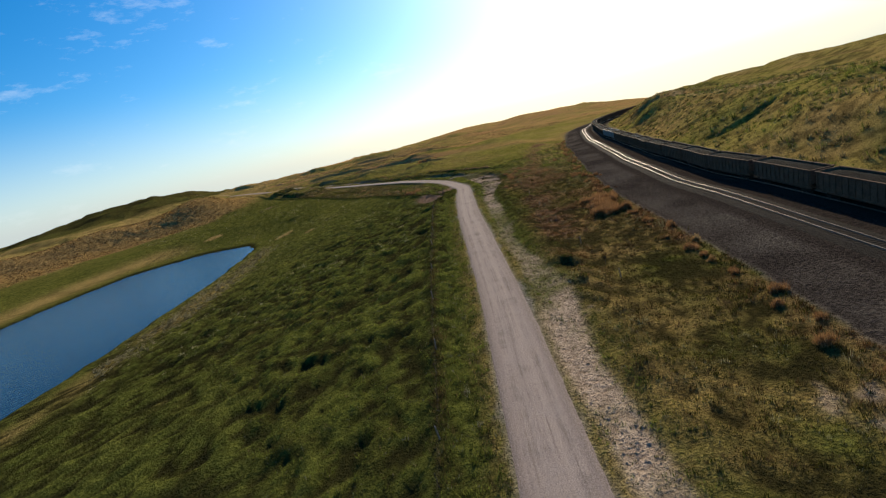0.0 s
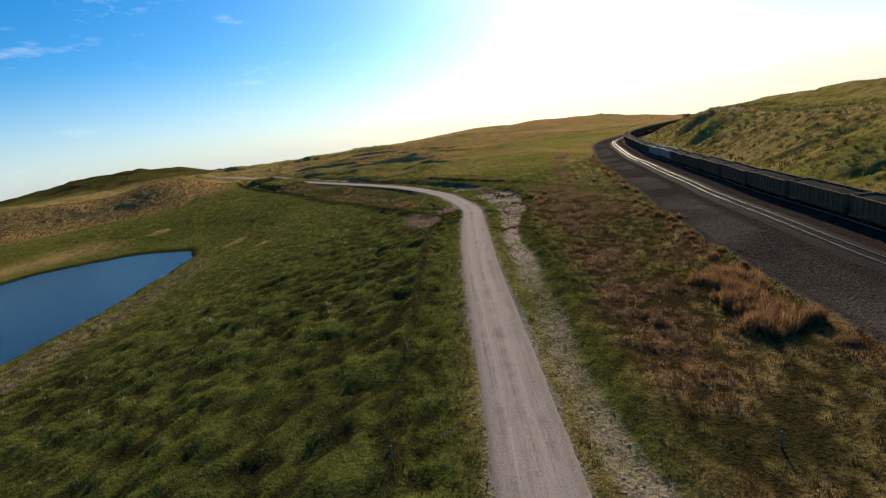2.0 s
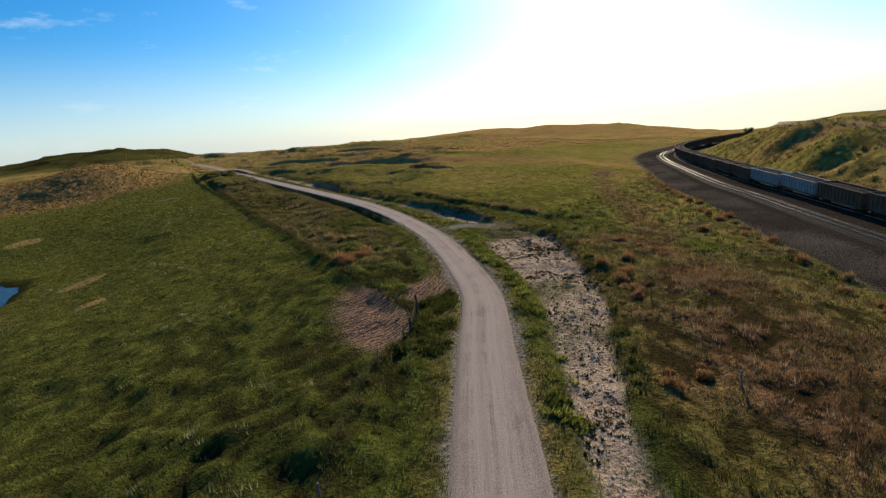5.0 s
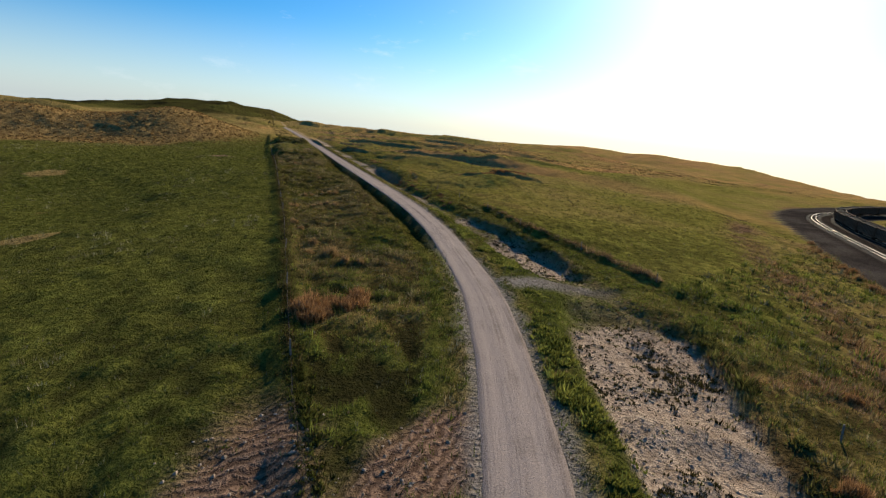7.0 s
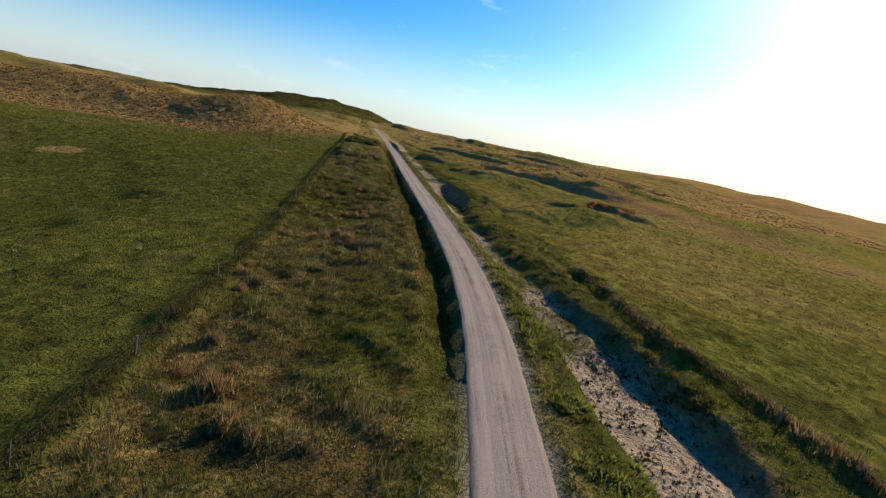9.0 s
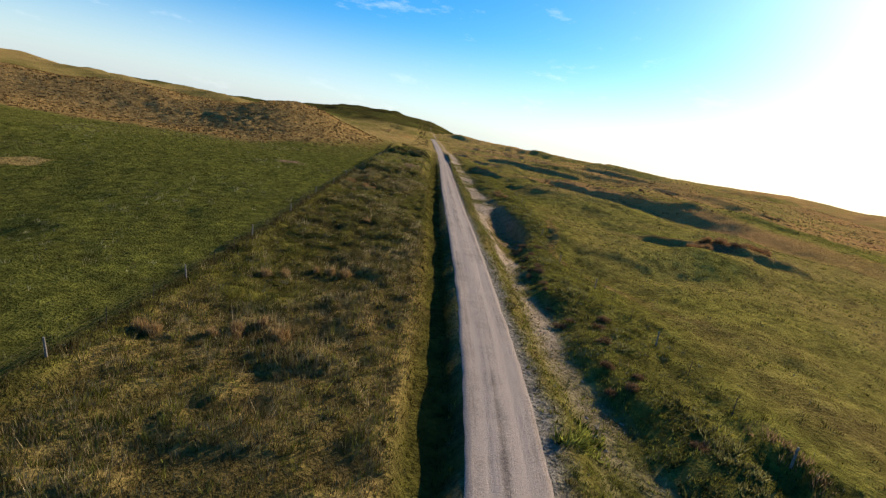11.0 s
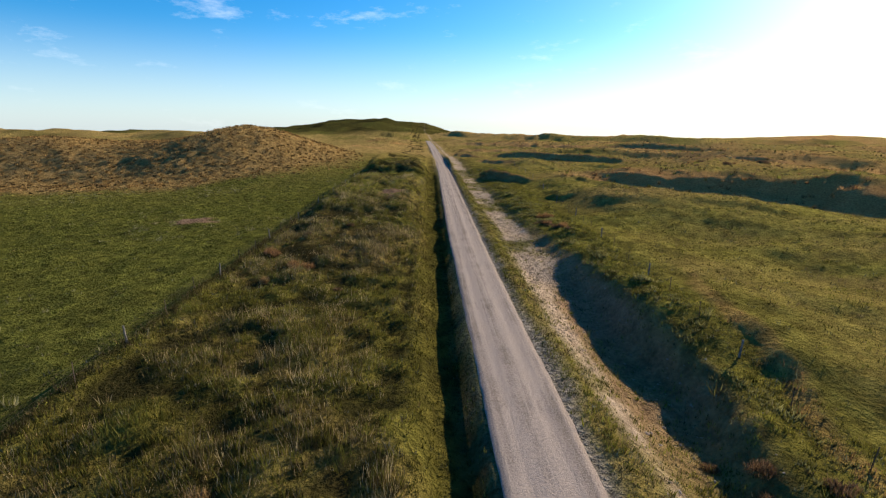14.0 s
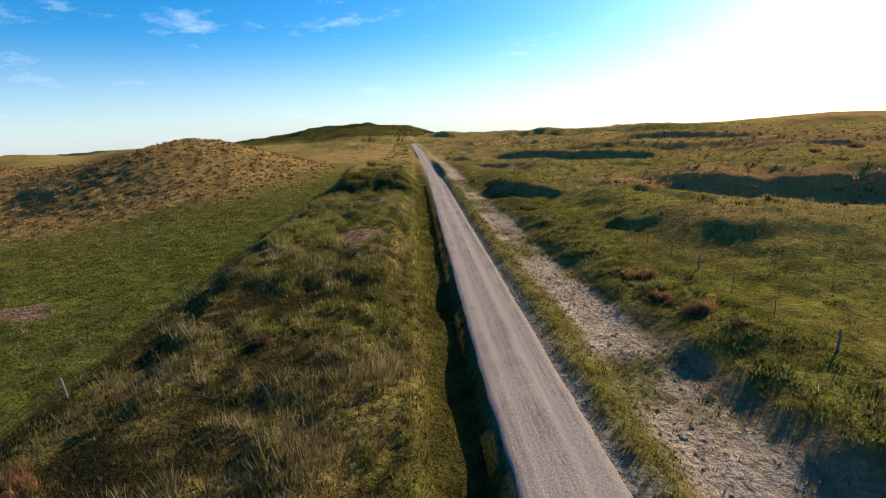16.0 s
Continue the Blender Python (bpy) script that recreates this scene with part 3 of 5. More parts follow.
    return dict(tawny=np.clip(tawny, 0, 1), gold_lit=np.clip(gold_lit, 0, 1), sand=np.clip(sand, 0, 1), soil=np.clip(soil, 0, 1), face=np.clip(face, 0, 1), dry=np.clip(dry, 0, 1), rust=np.clip(rust, 0, 1),
                scrub=np.clip(scrub, 0, 1), ballast=np.clip(ballast - service, 0, 1), wet_shade=np.clip(wet_shade, 0, 1), shoulder=np.clip(shoulder, 0, 1), olive=np.clip(olive, 0, 1))


# ---------------------------------------------------------------- materials


def material(name):
    m = bpy.data.materials.new(name)
    m.use_nodes = True
    nt = m.node_tree
    return m, nt, nt.nodes["Principled BSDF"]


def node(nt, kind, **inputs):
    n = nt.nodes.new(kind)
    for k, v in inputs.items():
        n.inputs[k.replace("_", " ")].default_value = v
    return n


def noise_node(nt, coord, scale, detail=4, rough=0.55):
    n = node(nt, "ShaderNodeTexNoise", Scale=scale, Detail=detail, Roughness=rough)
    nt.links.new(coord, n.inputs["Vector"])
    return n.outputs["Fac"]


def ramp(nt, fac, a, b, lo=0.3, hi=0.7):
    r = nt.nodes.new("ShaderNodeValToRGB")
    r.color_ramp.elements[0].position, r.color_ramp.elements[1].position = lo, hi
    r.color_ramp.elements[0].color, r.color_ramp.elements[1].color = (*a, 1), (*b, 1)
    nt.links.new(fac, r.inputs["Fac"])
    return r.outputs["Color"]


def mix(nt, fac, a, b):
    m = nt.nodes.new("ShaderNodeMix")
    m.data_type = "RGBA"
    if isinstance(fac, float):
        m.inputs["Factor"].default_value = fac
    else:
        nt.links.new(fac, m.inputs["Factor"])
    nt.links.new(a, m.inputs["A"])
    nt.links.new(b, m.inputs["B"])
    return m.outputs["Result"]


def bump_node(nt, bsdf, fac, strength, distance):
    b = node(nt, "ShaderNodeBump", Strength=strength, Distance=distance)
    nt.links.new(fac, b.inputs["Height"])
    nt.links.new(b.outputs[0], bsdf.inputs["Normal"])
    return b


def mat_ground():
    m, nt, bsdf = material("prairie")
    co = nt.nodes.new("ShaderNodeTexCoord").outputs["Object"]
    fine, clump, big = noise_node(nt, co, 3.2, 5, 0.65), noise_node(nt, co, 0.8, 5, 0.6), noise_node(nt, co, 0.055, 5, 0.55)

    def share(name):
        a = nt.nodes.new("ShaderNodeAttribute")
        a.attribute_name = name
        return a.outputs["Fac"]

    green = mix(nt, big, ramp(nt, clump, (0.026, 0.034, 0.008), (0.100, 0.119, 0.022)), ramp(nt, clump, (0.046, 0.050, 0.012), (0.166, 0.169, 0.036)))
    dry = ramp(nt, fine, (0.134, 0.092, 0.031), (0.461, 0.314, 0.115))
    sand = mix(nt, 0.45, ramp(nt, clump, (0.21, 0.150, 0.102), (0.58, 0.45, 0.330)), ramp(nt, fine, (0.14, 0.096, 0.065), (0.62, 0.485, 0.36)))
    sway = node(nt, "ShaderNodeMath")
    sway.operation = "MULTIPLY_ADD"
    nt.links.new(clump, sway.inputs[0])
    sway.inputs[1].default_value = 1.6
    nt.links.new(share("across"), sway.inputs[2])
    turns = node(nt, "ShaderNodeMath")
    turns.operation = "MULTIPLY"
    nt.links.new(sway.outputs[0], turns.inputs[0])
    turns.inputs[1].default_value = 9.5
    wave = node(nt, "ShaderNodeMath")
    wave.operation = "SINE"
    nt.links.new(turns.outputs[0], wave.inputs[0])
    furrow = node(nt, "ShaderNodeMapRange", From_Min=-1.0)
    nt.links.new(wave.outputs[0], furrow.inputs["Value"])
    soil = mix(nt, 0.5, ramp(nt, fine, (0.070, 0.041, 0.027), (0.35, 0.225, 0.150)), ramp(nt, furrow.outputs[0], (0.065, 0.039, 0.026), (0.30, 0.195, 0.132)))
    face = mix(nt, 0.4, ramp(nt, clump, (0.19, 0.118, 0.068), (0.38, 0.250, 0.150)), ramp(nt, fine, (0.13, 0.082, 0.047), (0.42, 0.280, 0.170)))
    rust = ramp(nt, fine, (0.105, 0.058, 0.030), (0.33, 0.19, 0.10))
    scrub = ramp(nt, clump, (0.14, 0.088, 0.032), (0.42, 0.268, 0.100))
    stone = ramp(nt, fine, (0.012, 0.0100, 0.0088), (0.064, 0.053, 0.046))
    grit = ramp(nt, fine, (0.10, 0.085, 0.070), (0.36, 0.32, 0.28))
    # near-black for wet pond margin and for shade put into the ground
    wet_shade = ramp(nt, fine, (0.010, 0.0095, 0.0045), (0.034, 0.030, 0.012))
    late = mix(nt, big, ramp(nt, clump, (0.047, 0.046, 0.010), (0.165, 0.155, 0.029)), ramp(nt, clump, (0.078, 0.067, 0.015), (0.275, 0.228, 0.050)))
    bright = mix(nt, big, ramp(nt, clump, (0.101, 0.097, 0.020), (0.316, 0.293, 0.057)), ramp(nt, clump, (0.143, 0.121, 0.029), (0.430, 0.352, 0.086)))
    col = mix(nt, share("gold_lit"), mix(nt, share("olive"), green, late), bright)
    # tawny brown kept bright and warm, lifting the shade on dune and bank faces
    warm_brown = ramp(nt, fine, (0.23, 0.122, 0.044), (0.58, 0.330, 0.130))
    for name, c in (("dry", dry), ("tawny", warm_brown), ("rust", rust), ("scrub", scrub), ("face", face), ("soil", soil), ("sand", sand), ("shoulder", grit), ("ballast", stone), ("wet_shade", wet_shade)):
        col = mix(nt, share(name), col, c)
    nt.links.new(col, bsdf.inputs["Base Color"])
    bsdf.inputs["Roughness"].default_value = 1.0
    bsdf.inputs["Specular IOR Level"].default_value = 0.0
    add = nt.nodes.new("ShaderNodeMath")
    add.operation = "ADD"
    nt.links.new(fine, add.inputs[0])
    nt.links.new(clump, add.inputs[1])
    tread = node(nt, "ShaderNodeMath")
    tread.operation = "MULTIPLY"
    nt.links.new(furrow.outputs[0], tread.inputs[0])
    nt.links.new(share("soil"), tread.inputs[1])
    high = node(nt, "ShaderNodeMath")
    high.operation = "MULTIPLY_ADD"
    nt.links.new(tread.outputs[0], high.inputs[0])
    high.inputs[1].default_value = 0.28
    nt.links.new(add.outputs[0], high.inputs[2])
    bump_node(nt, bsdf, high.outputs[0], 1.0, 0.55)
    return m


def mat_gravel_road():
    """Packed gravel: long wheel streaks, pale worn tracks, loose grit towards the edges."""
    m, nt, bsdf = material("gravel road")
    co = nt.nodes.new("ShaderNodeTexCoord").outputs["Object"]
    uv = nt.nodes.new("ShaderNodeUVMap")
    uv.uv_map = "UVMap"

    def along(sx, sy, scale, detail=4, rough=0.6):
        mp = node(nt, "ShaderNodeMapping", Scale=(sx, sy, 1.0))
        nt.links.new(uv.outputs[0], mp.inputs["Vector"])
        return noise_node(nt, mp.outputs[0], scale, detail, rough)

    def sums(*terms):
        """Weighted sum of values."""
        tot = None
        for v, w in terms:
            n = nt.nodes.new("ShaderNodeMath")
            n.operation = "MULTIPLY_ADD"
            nt.links.new(v, n.inputs[0])
            n.inputs[1].default_value = w
            if tot is None:
                n.inputs[2].default_value = 0.0
            else:
                nt.links.new(tot, n.inputs[2])
            tot = n.outputs[0]
        return tot

    broad, thin, hair = along(1.0, 0.012, 1.1, 2), along(1.0, 0.018, 3.4, 3), along(1.0, 0.035, 9.0, 3, 0.7)
    grit, stones, patch = noise_node(nt, co, 10.0, 4, 0.7), noise_node(nt, co, 28.0, 2, 0.6), noise_node(nt, co, 0.28, 5, 0.62)
    # worn wheel tracks wander a little from side to side
    sep = nt.nodes.new("ShaderNodeSeparateXYZ")
    nt.links.new(uv.outputs[0], sep.inputs[0])
    drift = along(0.0, 0.02, 1.0, 2)
    place = sums((sep.outputs["X"], 1.0), (drift, 0.9))
    wave = nt.nodes.new("ShaderNodeMath")
    wave.operation = "MULTIPLY_ADD"
    wave.inputs[1].default_value, wave.inputs[2].default_value = 2 * math.pi / 1.55, -2 * math.pi * 0.45 / 1.55
    nt.links.new(place, wave.inputs[0])
    cosn = nt.nodes.new("ShaderNodeMath")
    cosn.operation = "COSINE"
    nt.links.new(wave.outputs[0], cosn.inputs[0])
    tone = sums((broad, 0.5), (thin, 0.42), (hair, 0.16), (patch, 0.5), (cosn.outputs[0], -0.06), (grit, 0.42))
    base = ramp(nt, tone, (0.115, 0.092, 0.078), (0.326, 0.265, 0.227), 0.72, 1.28)
    gravel = ramp(nt, grit, (0.068, 0.052, 0.043), (0.334, 0.266, 0.229), 0.3, 0.72)
    # loose gravel gathers at both edges
    side = nt.nodes.new("ShaderNodeMath")
    side.operation = "ABSOLUTE"
    nt.links.new(sep.outputs["X"], side.inputs[0])
    loose = nt.nodes.new("ShaderNodeMapRange")
    loose.inputs["To Min"].default_value, loose.inputs["To Max"].default_value = 0.16, 0.7
    nt.links.new(sums((side.outputs[0], 1.0), (patch, 0.5), (thin, 0.4)), loose.inputs["Value"])
    loose.inputs["From Min"].default_value, loose.inputs["From Max"].default_value = 2.0, 2.8
    col = mix(nt, loose.outputs[0], base, gravel)
    nt.links.new(col, bsdf.inputs["Base Color"])
    bsdf.inputs["Roughness"].default_value = 1.0
    bsdf.inputs["Specular IOR Level"].default_value = 0.03
    bump_node(nt, bsdf, sums((grit, 1.0), (stones, 0.5), (thin, 0.8)), 0.7, 0.06)
    return m


def mat_blades(name="grass blades"):
    """Leaves with a colour of their own for each tuft, part of the light passing through."""
    m, nt, bsdf = material(name)
    a = nt.nodes.new("ShaderNodeAttribute")
    a.attribute_name = "tint"
    geo = nt.nodes.new("ShaderNodeNewGeometry")
    vary = node(nt, "ShaderNodeHueSaturation")
    mul = nt.nodes.new("ShaderNodeMapRange")
    mul.inputs["To Min"].default_value, mul.inputs["To Max"].default_value = 0.34, 1.2
    nt.links.new(geo.outputs["Random Per Island"], mul.inputs["Value"])
    nt.links.new(mul.outputs[0], vary.inputs["Value"])
    nt.links.new(a.outputs["Color"], vary.inputs["Color"])
    nt.links.new(vary.outputs[0], bsdf.inputs["Base Color"])
    bsdf.inputs["Roughness"].default_value = 0.7
    bsdf.inputs["Specular IOR Level"].default_value = 0.04
    tr = nt.nodes.new("ShaderNodeBsdfTranslucent")
    nt.links.new(vary.outputs[0], tr.inputs["Color"])
    mx = nt.nodes.new("ShaderNodeMixShader")
    mx.inputs[0].default_value = 0.38
    nt.links.new(bsdf.outputs[0], mx.inputs[1])
    nt.links.new(tr.outputs[0], mx.inputs[2])
    nt.links.new(mx.outputs[0], nt.nodes["Material Output"].inputs[0])
    return m


def mat_water():
    m, nt, bsdf = material("pond water")
    co = nt.nodes.new("ShaderNodeTexCoord").outputs["Object"]
    bsdf.inputs["Base Color"].default_value = (0.004, 0.012, 0.024, 1)
    bsdf.inputs["Roughness"].default_value = 0.06
    bsdf.inputs["IOR"].default_value = 1.33
    bsdf.inputs["Specular IOR Level"].default_value = 0.2
    bump_node(nt, bsdf, noise_node(nt, co, 1.1, 4, 0.6), 0.5, 0.2)
    return m


def mat_plain(name, a, b, scale, rough=0.8, metal=0.0, bump=0.3, depth=0.02):
    m, nt, bsdf = material(name)
    co = nt.nodes.new("ShaderNodeTexCoord").outputs["Object"]
    n1, n2 = noise_node(nt, co, scale, 5, 0.65), noise_node(nt, co, scale * 7, 3, 0.6)
    col = mix(nt, 0.3, ramp(nt, n1, a, b), ramp(nt, n2, a, b))
    nt.links.new(col, bsdf.inputs["Base Color"])
    bsdf.inputs["Roughness"].default_value = rough
    bsdf.inputs["Specular IOR Level"].default_value = 0.5 if rough < 0.7 else 0.05
    bsdf.inputs["Metallic"].default_value = metal
    bump_node(nt, bsdf, n2, bump, depth)
    return m


M_GROUND, M_ROAD, M_BLADE, M_WATER = mat_ground(), mat_gravel_road(), mat_blades(), mat_water()
M_CAR = mat_plain("weathered car steel", (0.055, 0.032, 0.020), (0.165, 0.100, 0.064), 0.6, 0.85, 0.0)
M_CARLIGHT = mat_plain("bare aluminium car side", (0.16, 0.16, 0.155), (0.34, 0.34, 0.33), 0.5, 0.75, 0.1)
M_COAL = mat_plain("coal", (0.004, 0.004, 0.004), (0.018, 0.017, 0.016), 2.5, 1.0, 0.0, 1.0, 0.2)
M_WHEEL = mat_plain("greasy wheel steel", (0.014, 0.011, 0.009), (0.05, 0.038, 0.03), 2.0, 0.8, 0.2)
M_RAIL = mat_plain("polished rail steel", (0.10, 0.085, 0.072), (0.22, 0.20, 0.18), 0.4, 0.5, 1.0, 0.05, 0.002)
M_TIE = mat_plain("dark sleeper", (0.010, 0.0085, 0.0075), (0.038, 0.033, 0.029), 1.5, 1.0)
M_WOOD = mat_plain("grey fence wood", (0.09, 0.078, 0.066), (0.24, 0.215, 0.19), 3.0, 0.9)
M_STEEL = mat_plain("rusty fence steel", (0.045, 0.034, 0.027), (0.13, 0.10, 0.08), 4.0, 0.75, 0.2)
M_CLOD = mat_plain("dry clods", (0.13, 0.098, 0.070), (0.42, 0.335, 0.25), 1.2, 0.95)
M_BARK = mat_plain("bark", (0.05, 0.04, 0.03), (0.14, 0.11, 0.09), 2.0, 0.9)

# ---------------------------------------------------------------- mesh helpers


def mesh_object(name, verts, faces, mat, parent=None, smooth=True, label="", kind=""):
    me = bpy.data.meshes.new(name)
    verts, faces = np.asarray(verts, np.float32), np.asarray(faces, np.int32)
    n = faces.shape[1]
    me.vertices.add(len(verts))
    me.vertices.foreach_set("co", verts.ravel())
    me.loops.add(faces.size)
    me.loops.foreach_set("vertex_index", faces.ravel())
    me.polygons.add(len(faces))
    me.polygons.foreach_set("loop_start", np.arange(0, faces.size, n, dtype=np.int32))
    me.update(calc_edges=True)
    me.polygons.foreach_set("use_smooth", np.full(len(faces), smooth))
    me.materials.append(mat)
    ob = new(name, me)
    ob.parent = parent
    return tagged(ob, label, "", "", kind)


def add_float(ob, name, values):
    at = ob.data.attributes.new(name, "FLOAT", "POINT")
    at.data.foreach_set("value", np.asarray(values, np.float32))


def part(name, bm, mat, parent, label=""):
    me = bpy.data.meshes.new(name)
    bm.to_mesh(me)
    bm.free()
    me.materials.append(mat)
    ob = new(name, me)
    ob.parent = parent
    return tagged(ob, label)


def box(bm, cx, cy, cz, sx, sy, sz, rot=None):
    r = bmesh.ops.create_cube(bm, size=1.0)
    m = Matrix.Translation((cx, cy, cz)) @ (rot or Matrix.Identity(4)) @ Matrix.Diagonal((sx, sy, sz, 1))
    bmesh.ops.transform(bm, matrix=m, verts=r["verts"])
    return r["verts"]


def cyl(bm, a, b, r1, r2=None, seg=8):
    a, b = Vector(a), Vector(b)
    r = bmesh.ops.create_cone(bm, cap_ends=True, segments=seg, radius1=r1, radius2=r1 if r2 is None else r2, depth=(b - a).length)
    m = Matrix.Translation((a + b) / 2) @ (b - a).to_track_quat("Z", "Y").to_matrix().to_4x4()
    bmesh.ops.transform(bm, matrix=m, verts=r["verts"])
    return r["verts"]


# ---------------------------------------------------------------- the ground sheet


def axis(lo, hi, step, out_lo, out_hi, grow=1.075):
    core = list(np.arange(lo, hi + step / 2, step))
    a, w = [], step
    p = lo
    while p > out_lo:
        w *= grow
        p -= w
        a.append(p)
    b, w, p = [], step, core[-1]
    while p < out_hi:
        w *= grow
        p += w
        b.append(p)
    return np.array(a[::-1] + core + b)


GX, GY = axis(2, 172, 0.78, -3600, 3600, 1.05), axis(10, 410, 0.78, -1500, 4200, 1.036)
gx, gy = np.meshgrid(GX, GY)
spot = Spot(gx, gy)
gz = height(spot)
nx, ny = len(GX), len(GY)
idx = np.arange(nx * ny).reshape(ny, nx)
quads = np.stack([idx[:-1, :-1], idx[:-1, 1:], idx[1:, 1:], idx[1:, :-1]], -1).reshape(-1, 4)
ground = mesh_object("ground", np.stack([gx.ravel(), gy.ravel(), gz], 1), quads, M_GROUND)
tagged(ground, "rolling green and tawny prairie grassland with bare sandy washes", "ground", "", "structure")
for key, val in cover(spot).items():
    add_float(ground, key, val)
# how far across the tyre lines: they sweep from the road through the gateway, then run across it
turn_in = sstep(84.0, 87.0, spot.x)
add_float(ground, "across", (1 - turn_in) * (spot.y - 140.5 + 0.02 * (spot.x - 80) ** 2) + turn_in * (-0.60 * (spot.x - 88) + 0.80 * (spot.y - 143) - 0.03 * (spot.x - 90) ** 2))
GRID = gz.reshape(ny, nx)


def ground_z(x, y):
    """Height of the finished sheet."""
    x, y = np.asarray(x, float), np.asarray(y, float)
    i = np.clip(np.searchsorted(GX, x) - 1, 0, nx - 2)
    j = np.clip(np.searchsorted(GY, y) - 1, 0, ny - 2)
    u, v = (x - GX[i]) / (GX[i + 1] - GX[i]), (y - GY[j]) / (GY[j + 1] - GY[j])
    return (GRID[j, i] * (1 - u) + GRID[j, i + 1] * u) * (1 - v) + (GRID[j + 1, i] * (1 - u) + GRID[j + 1, i + 1] * u) * v


# ---------------------------------------------------------------- gravel road


def build_road():
    ss = np.arange(20, np.interp(ROAD_STOP - 5, ROAD.p[:, 1], ROAD.s), 0.6)
    cols = np.linspace(-1, 1, 21)
    P = np.array([ROAD.at(s) for s in ss])
    T = np.array([ROAD.way(s) for s in ss])
    N = np.stack([T[:, 1], -T[:, 0]], 1)
    half = np.interp(P[:, 1], [20, 115, 138, 200, 300], [2.8, 2.8, 2.25, 2.08, 2.15])
    left = half + 0.09 * fbm(ss, ss * 0, 9, 4, 201) + 0.06 * fbm(ss, ss * 0, 1.3, 2, 203)
    right = half + 0.10 * fbm(ss, ss * 0 + 50, 9, 4, 202) + 0.06 * fbm(ss, ss * 0 + 9, 1.3, 2, 204)
    off = np.where(cols[None] < 0, cols[None] * left[:, None], cols[None] * right[:, None])
    X, Y = P[:, 0, None] + N[:, 0, None] * off, P[:, 1, None] + N[:, 1, None] * off
    rut = -0.035 * np.exp(-((np.abs(off) - 0.9) / 0.3) ** 2)
    Z = road_z(P[:, 1])[:, None] + 0.05 * (1 - cols[None] ** 2) + rut + 0.015 * fbm(X, Y, 1.5, 3, 205) + 0.035 * np.exp(-((np.abs(cols[None]) - 0.9) / 0.07) ** 2) * (0.6 + 0.8 * fbm(X, Y, 4, 3, 206)) - 0.10 * (np.abs(cols[None]) > 0.99)
    n, k = X.shape
    ids = np.arange(n * k).reshape(n, k)
    f = np.stack([ids[:-1, :-1], ids[:-1, 1:], ids[1:, 1:], ids[1:, :-1]], -1).reshape(-1, 4)
    ob = mesh_object("road", np.stack([X.ravel(), Y.ravel(), Z.ravel()], 1), f, M_ROAD)
    uv = ob.data.uv_layers.new(name="UVMap")
    flat = np.stack([off.ravel(), np.repeat(ss, k)], 1)
    loops = np.empty(len(ob.data.loops), np.int32)
    ob.data.loops.foreach_get("vertex_index", loops)
    uv.data.foreach_set("uv", flat[loops].astype(np.float32).ravel())
    return tagged(ob, "pale grey gravel track with worn wheel ruts and ragged edges", "road", "", "structure")


build_road()


def build_pond():
    xs, ys = np.arange(-150, 80, 1.5), np.arange(60, 310, 1.5)
    X, Y = np.meshgrid(xs, ys)
    keep = (pond_reach(X.ravel(), Y.ravel()) < 1.12).reshape(X.shape)
    ids = np.arange(X.size).reshape(X.shape)
    f = np.stack([ids[:-1, :-1], ids[:-1, 1:], ids[1:, 1:], ids[1:, :-1]], -1)[keep[:-1, :-1]].reshape(-1, 4)
    used, inv = np.unique(f, return_inverse=True)
    v = np.stack([X.ravel(), Y.ravel(), np.full(X.size, POND_Z)], 1)[used]
    ob = mesh_object("water", v, inv.reshape(-1, 4), M_WATER)
    return tagged(ob, "dark blue stock pond reflecting the sky", "water", "", "structure")


build_pond()

# ---------------------------------------------------------------- railway


def sweep(line, s0, s1, offset, profile, step):
    """A bar of that section along a line."""
    ss = np.arange(s0, s1, step)
    P, T = np.array([line.at(s) for s in ss]), np.array([line.way(s) for s in ss])
    N = np.stack([T[:, 1], -T[:, 0]], 1)
    k = len(profile)
    v = []
    for px, pz in profile:
        v.append(np.stack([P[:, 0] + N[:, 0] * (offset + px), P[:, 1] + N[:, 1] * (offset + px), pz + rail_z(ss)], 1))
    v = np.stack(v, 1).reshape(-1, 3)
    ids = np.arange(len(ss) * k).reshape(len(ss), k)
    nxt = np.roll(ids, -1, axis=1)
    f = np.stack([ids[:-1], nxt[:-1], nxt[1:], ids[1:]], -1).reshape(-1, 4)
    return v, f


RAIL_SECTION = [(-0.036, 0.40), (0.036, 0.40), (0.036, 0.36), (0.010, 0.34), (0.010, 0.26), (0.07, 0.235), (-0.07, 0.235), (-0.010, 0.26), (-0.010, 0.34), (-0.036, 0.36)]
RAIL_END = RAIL.s[-1] - 2


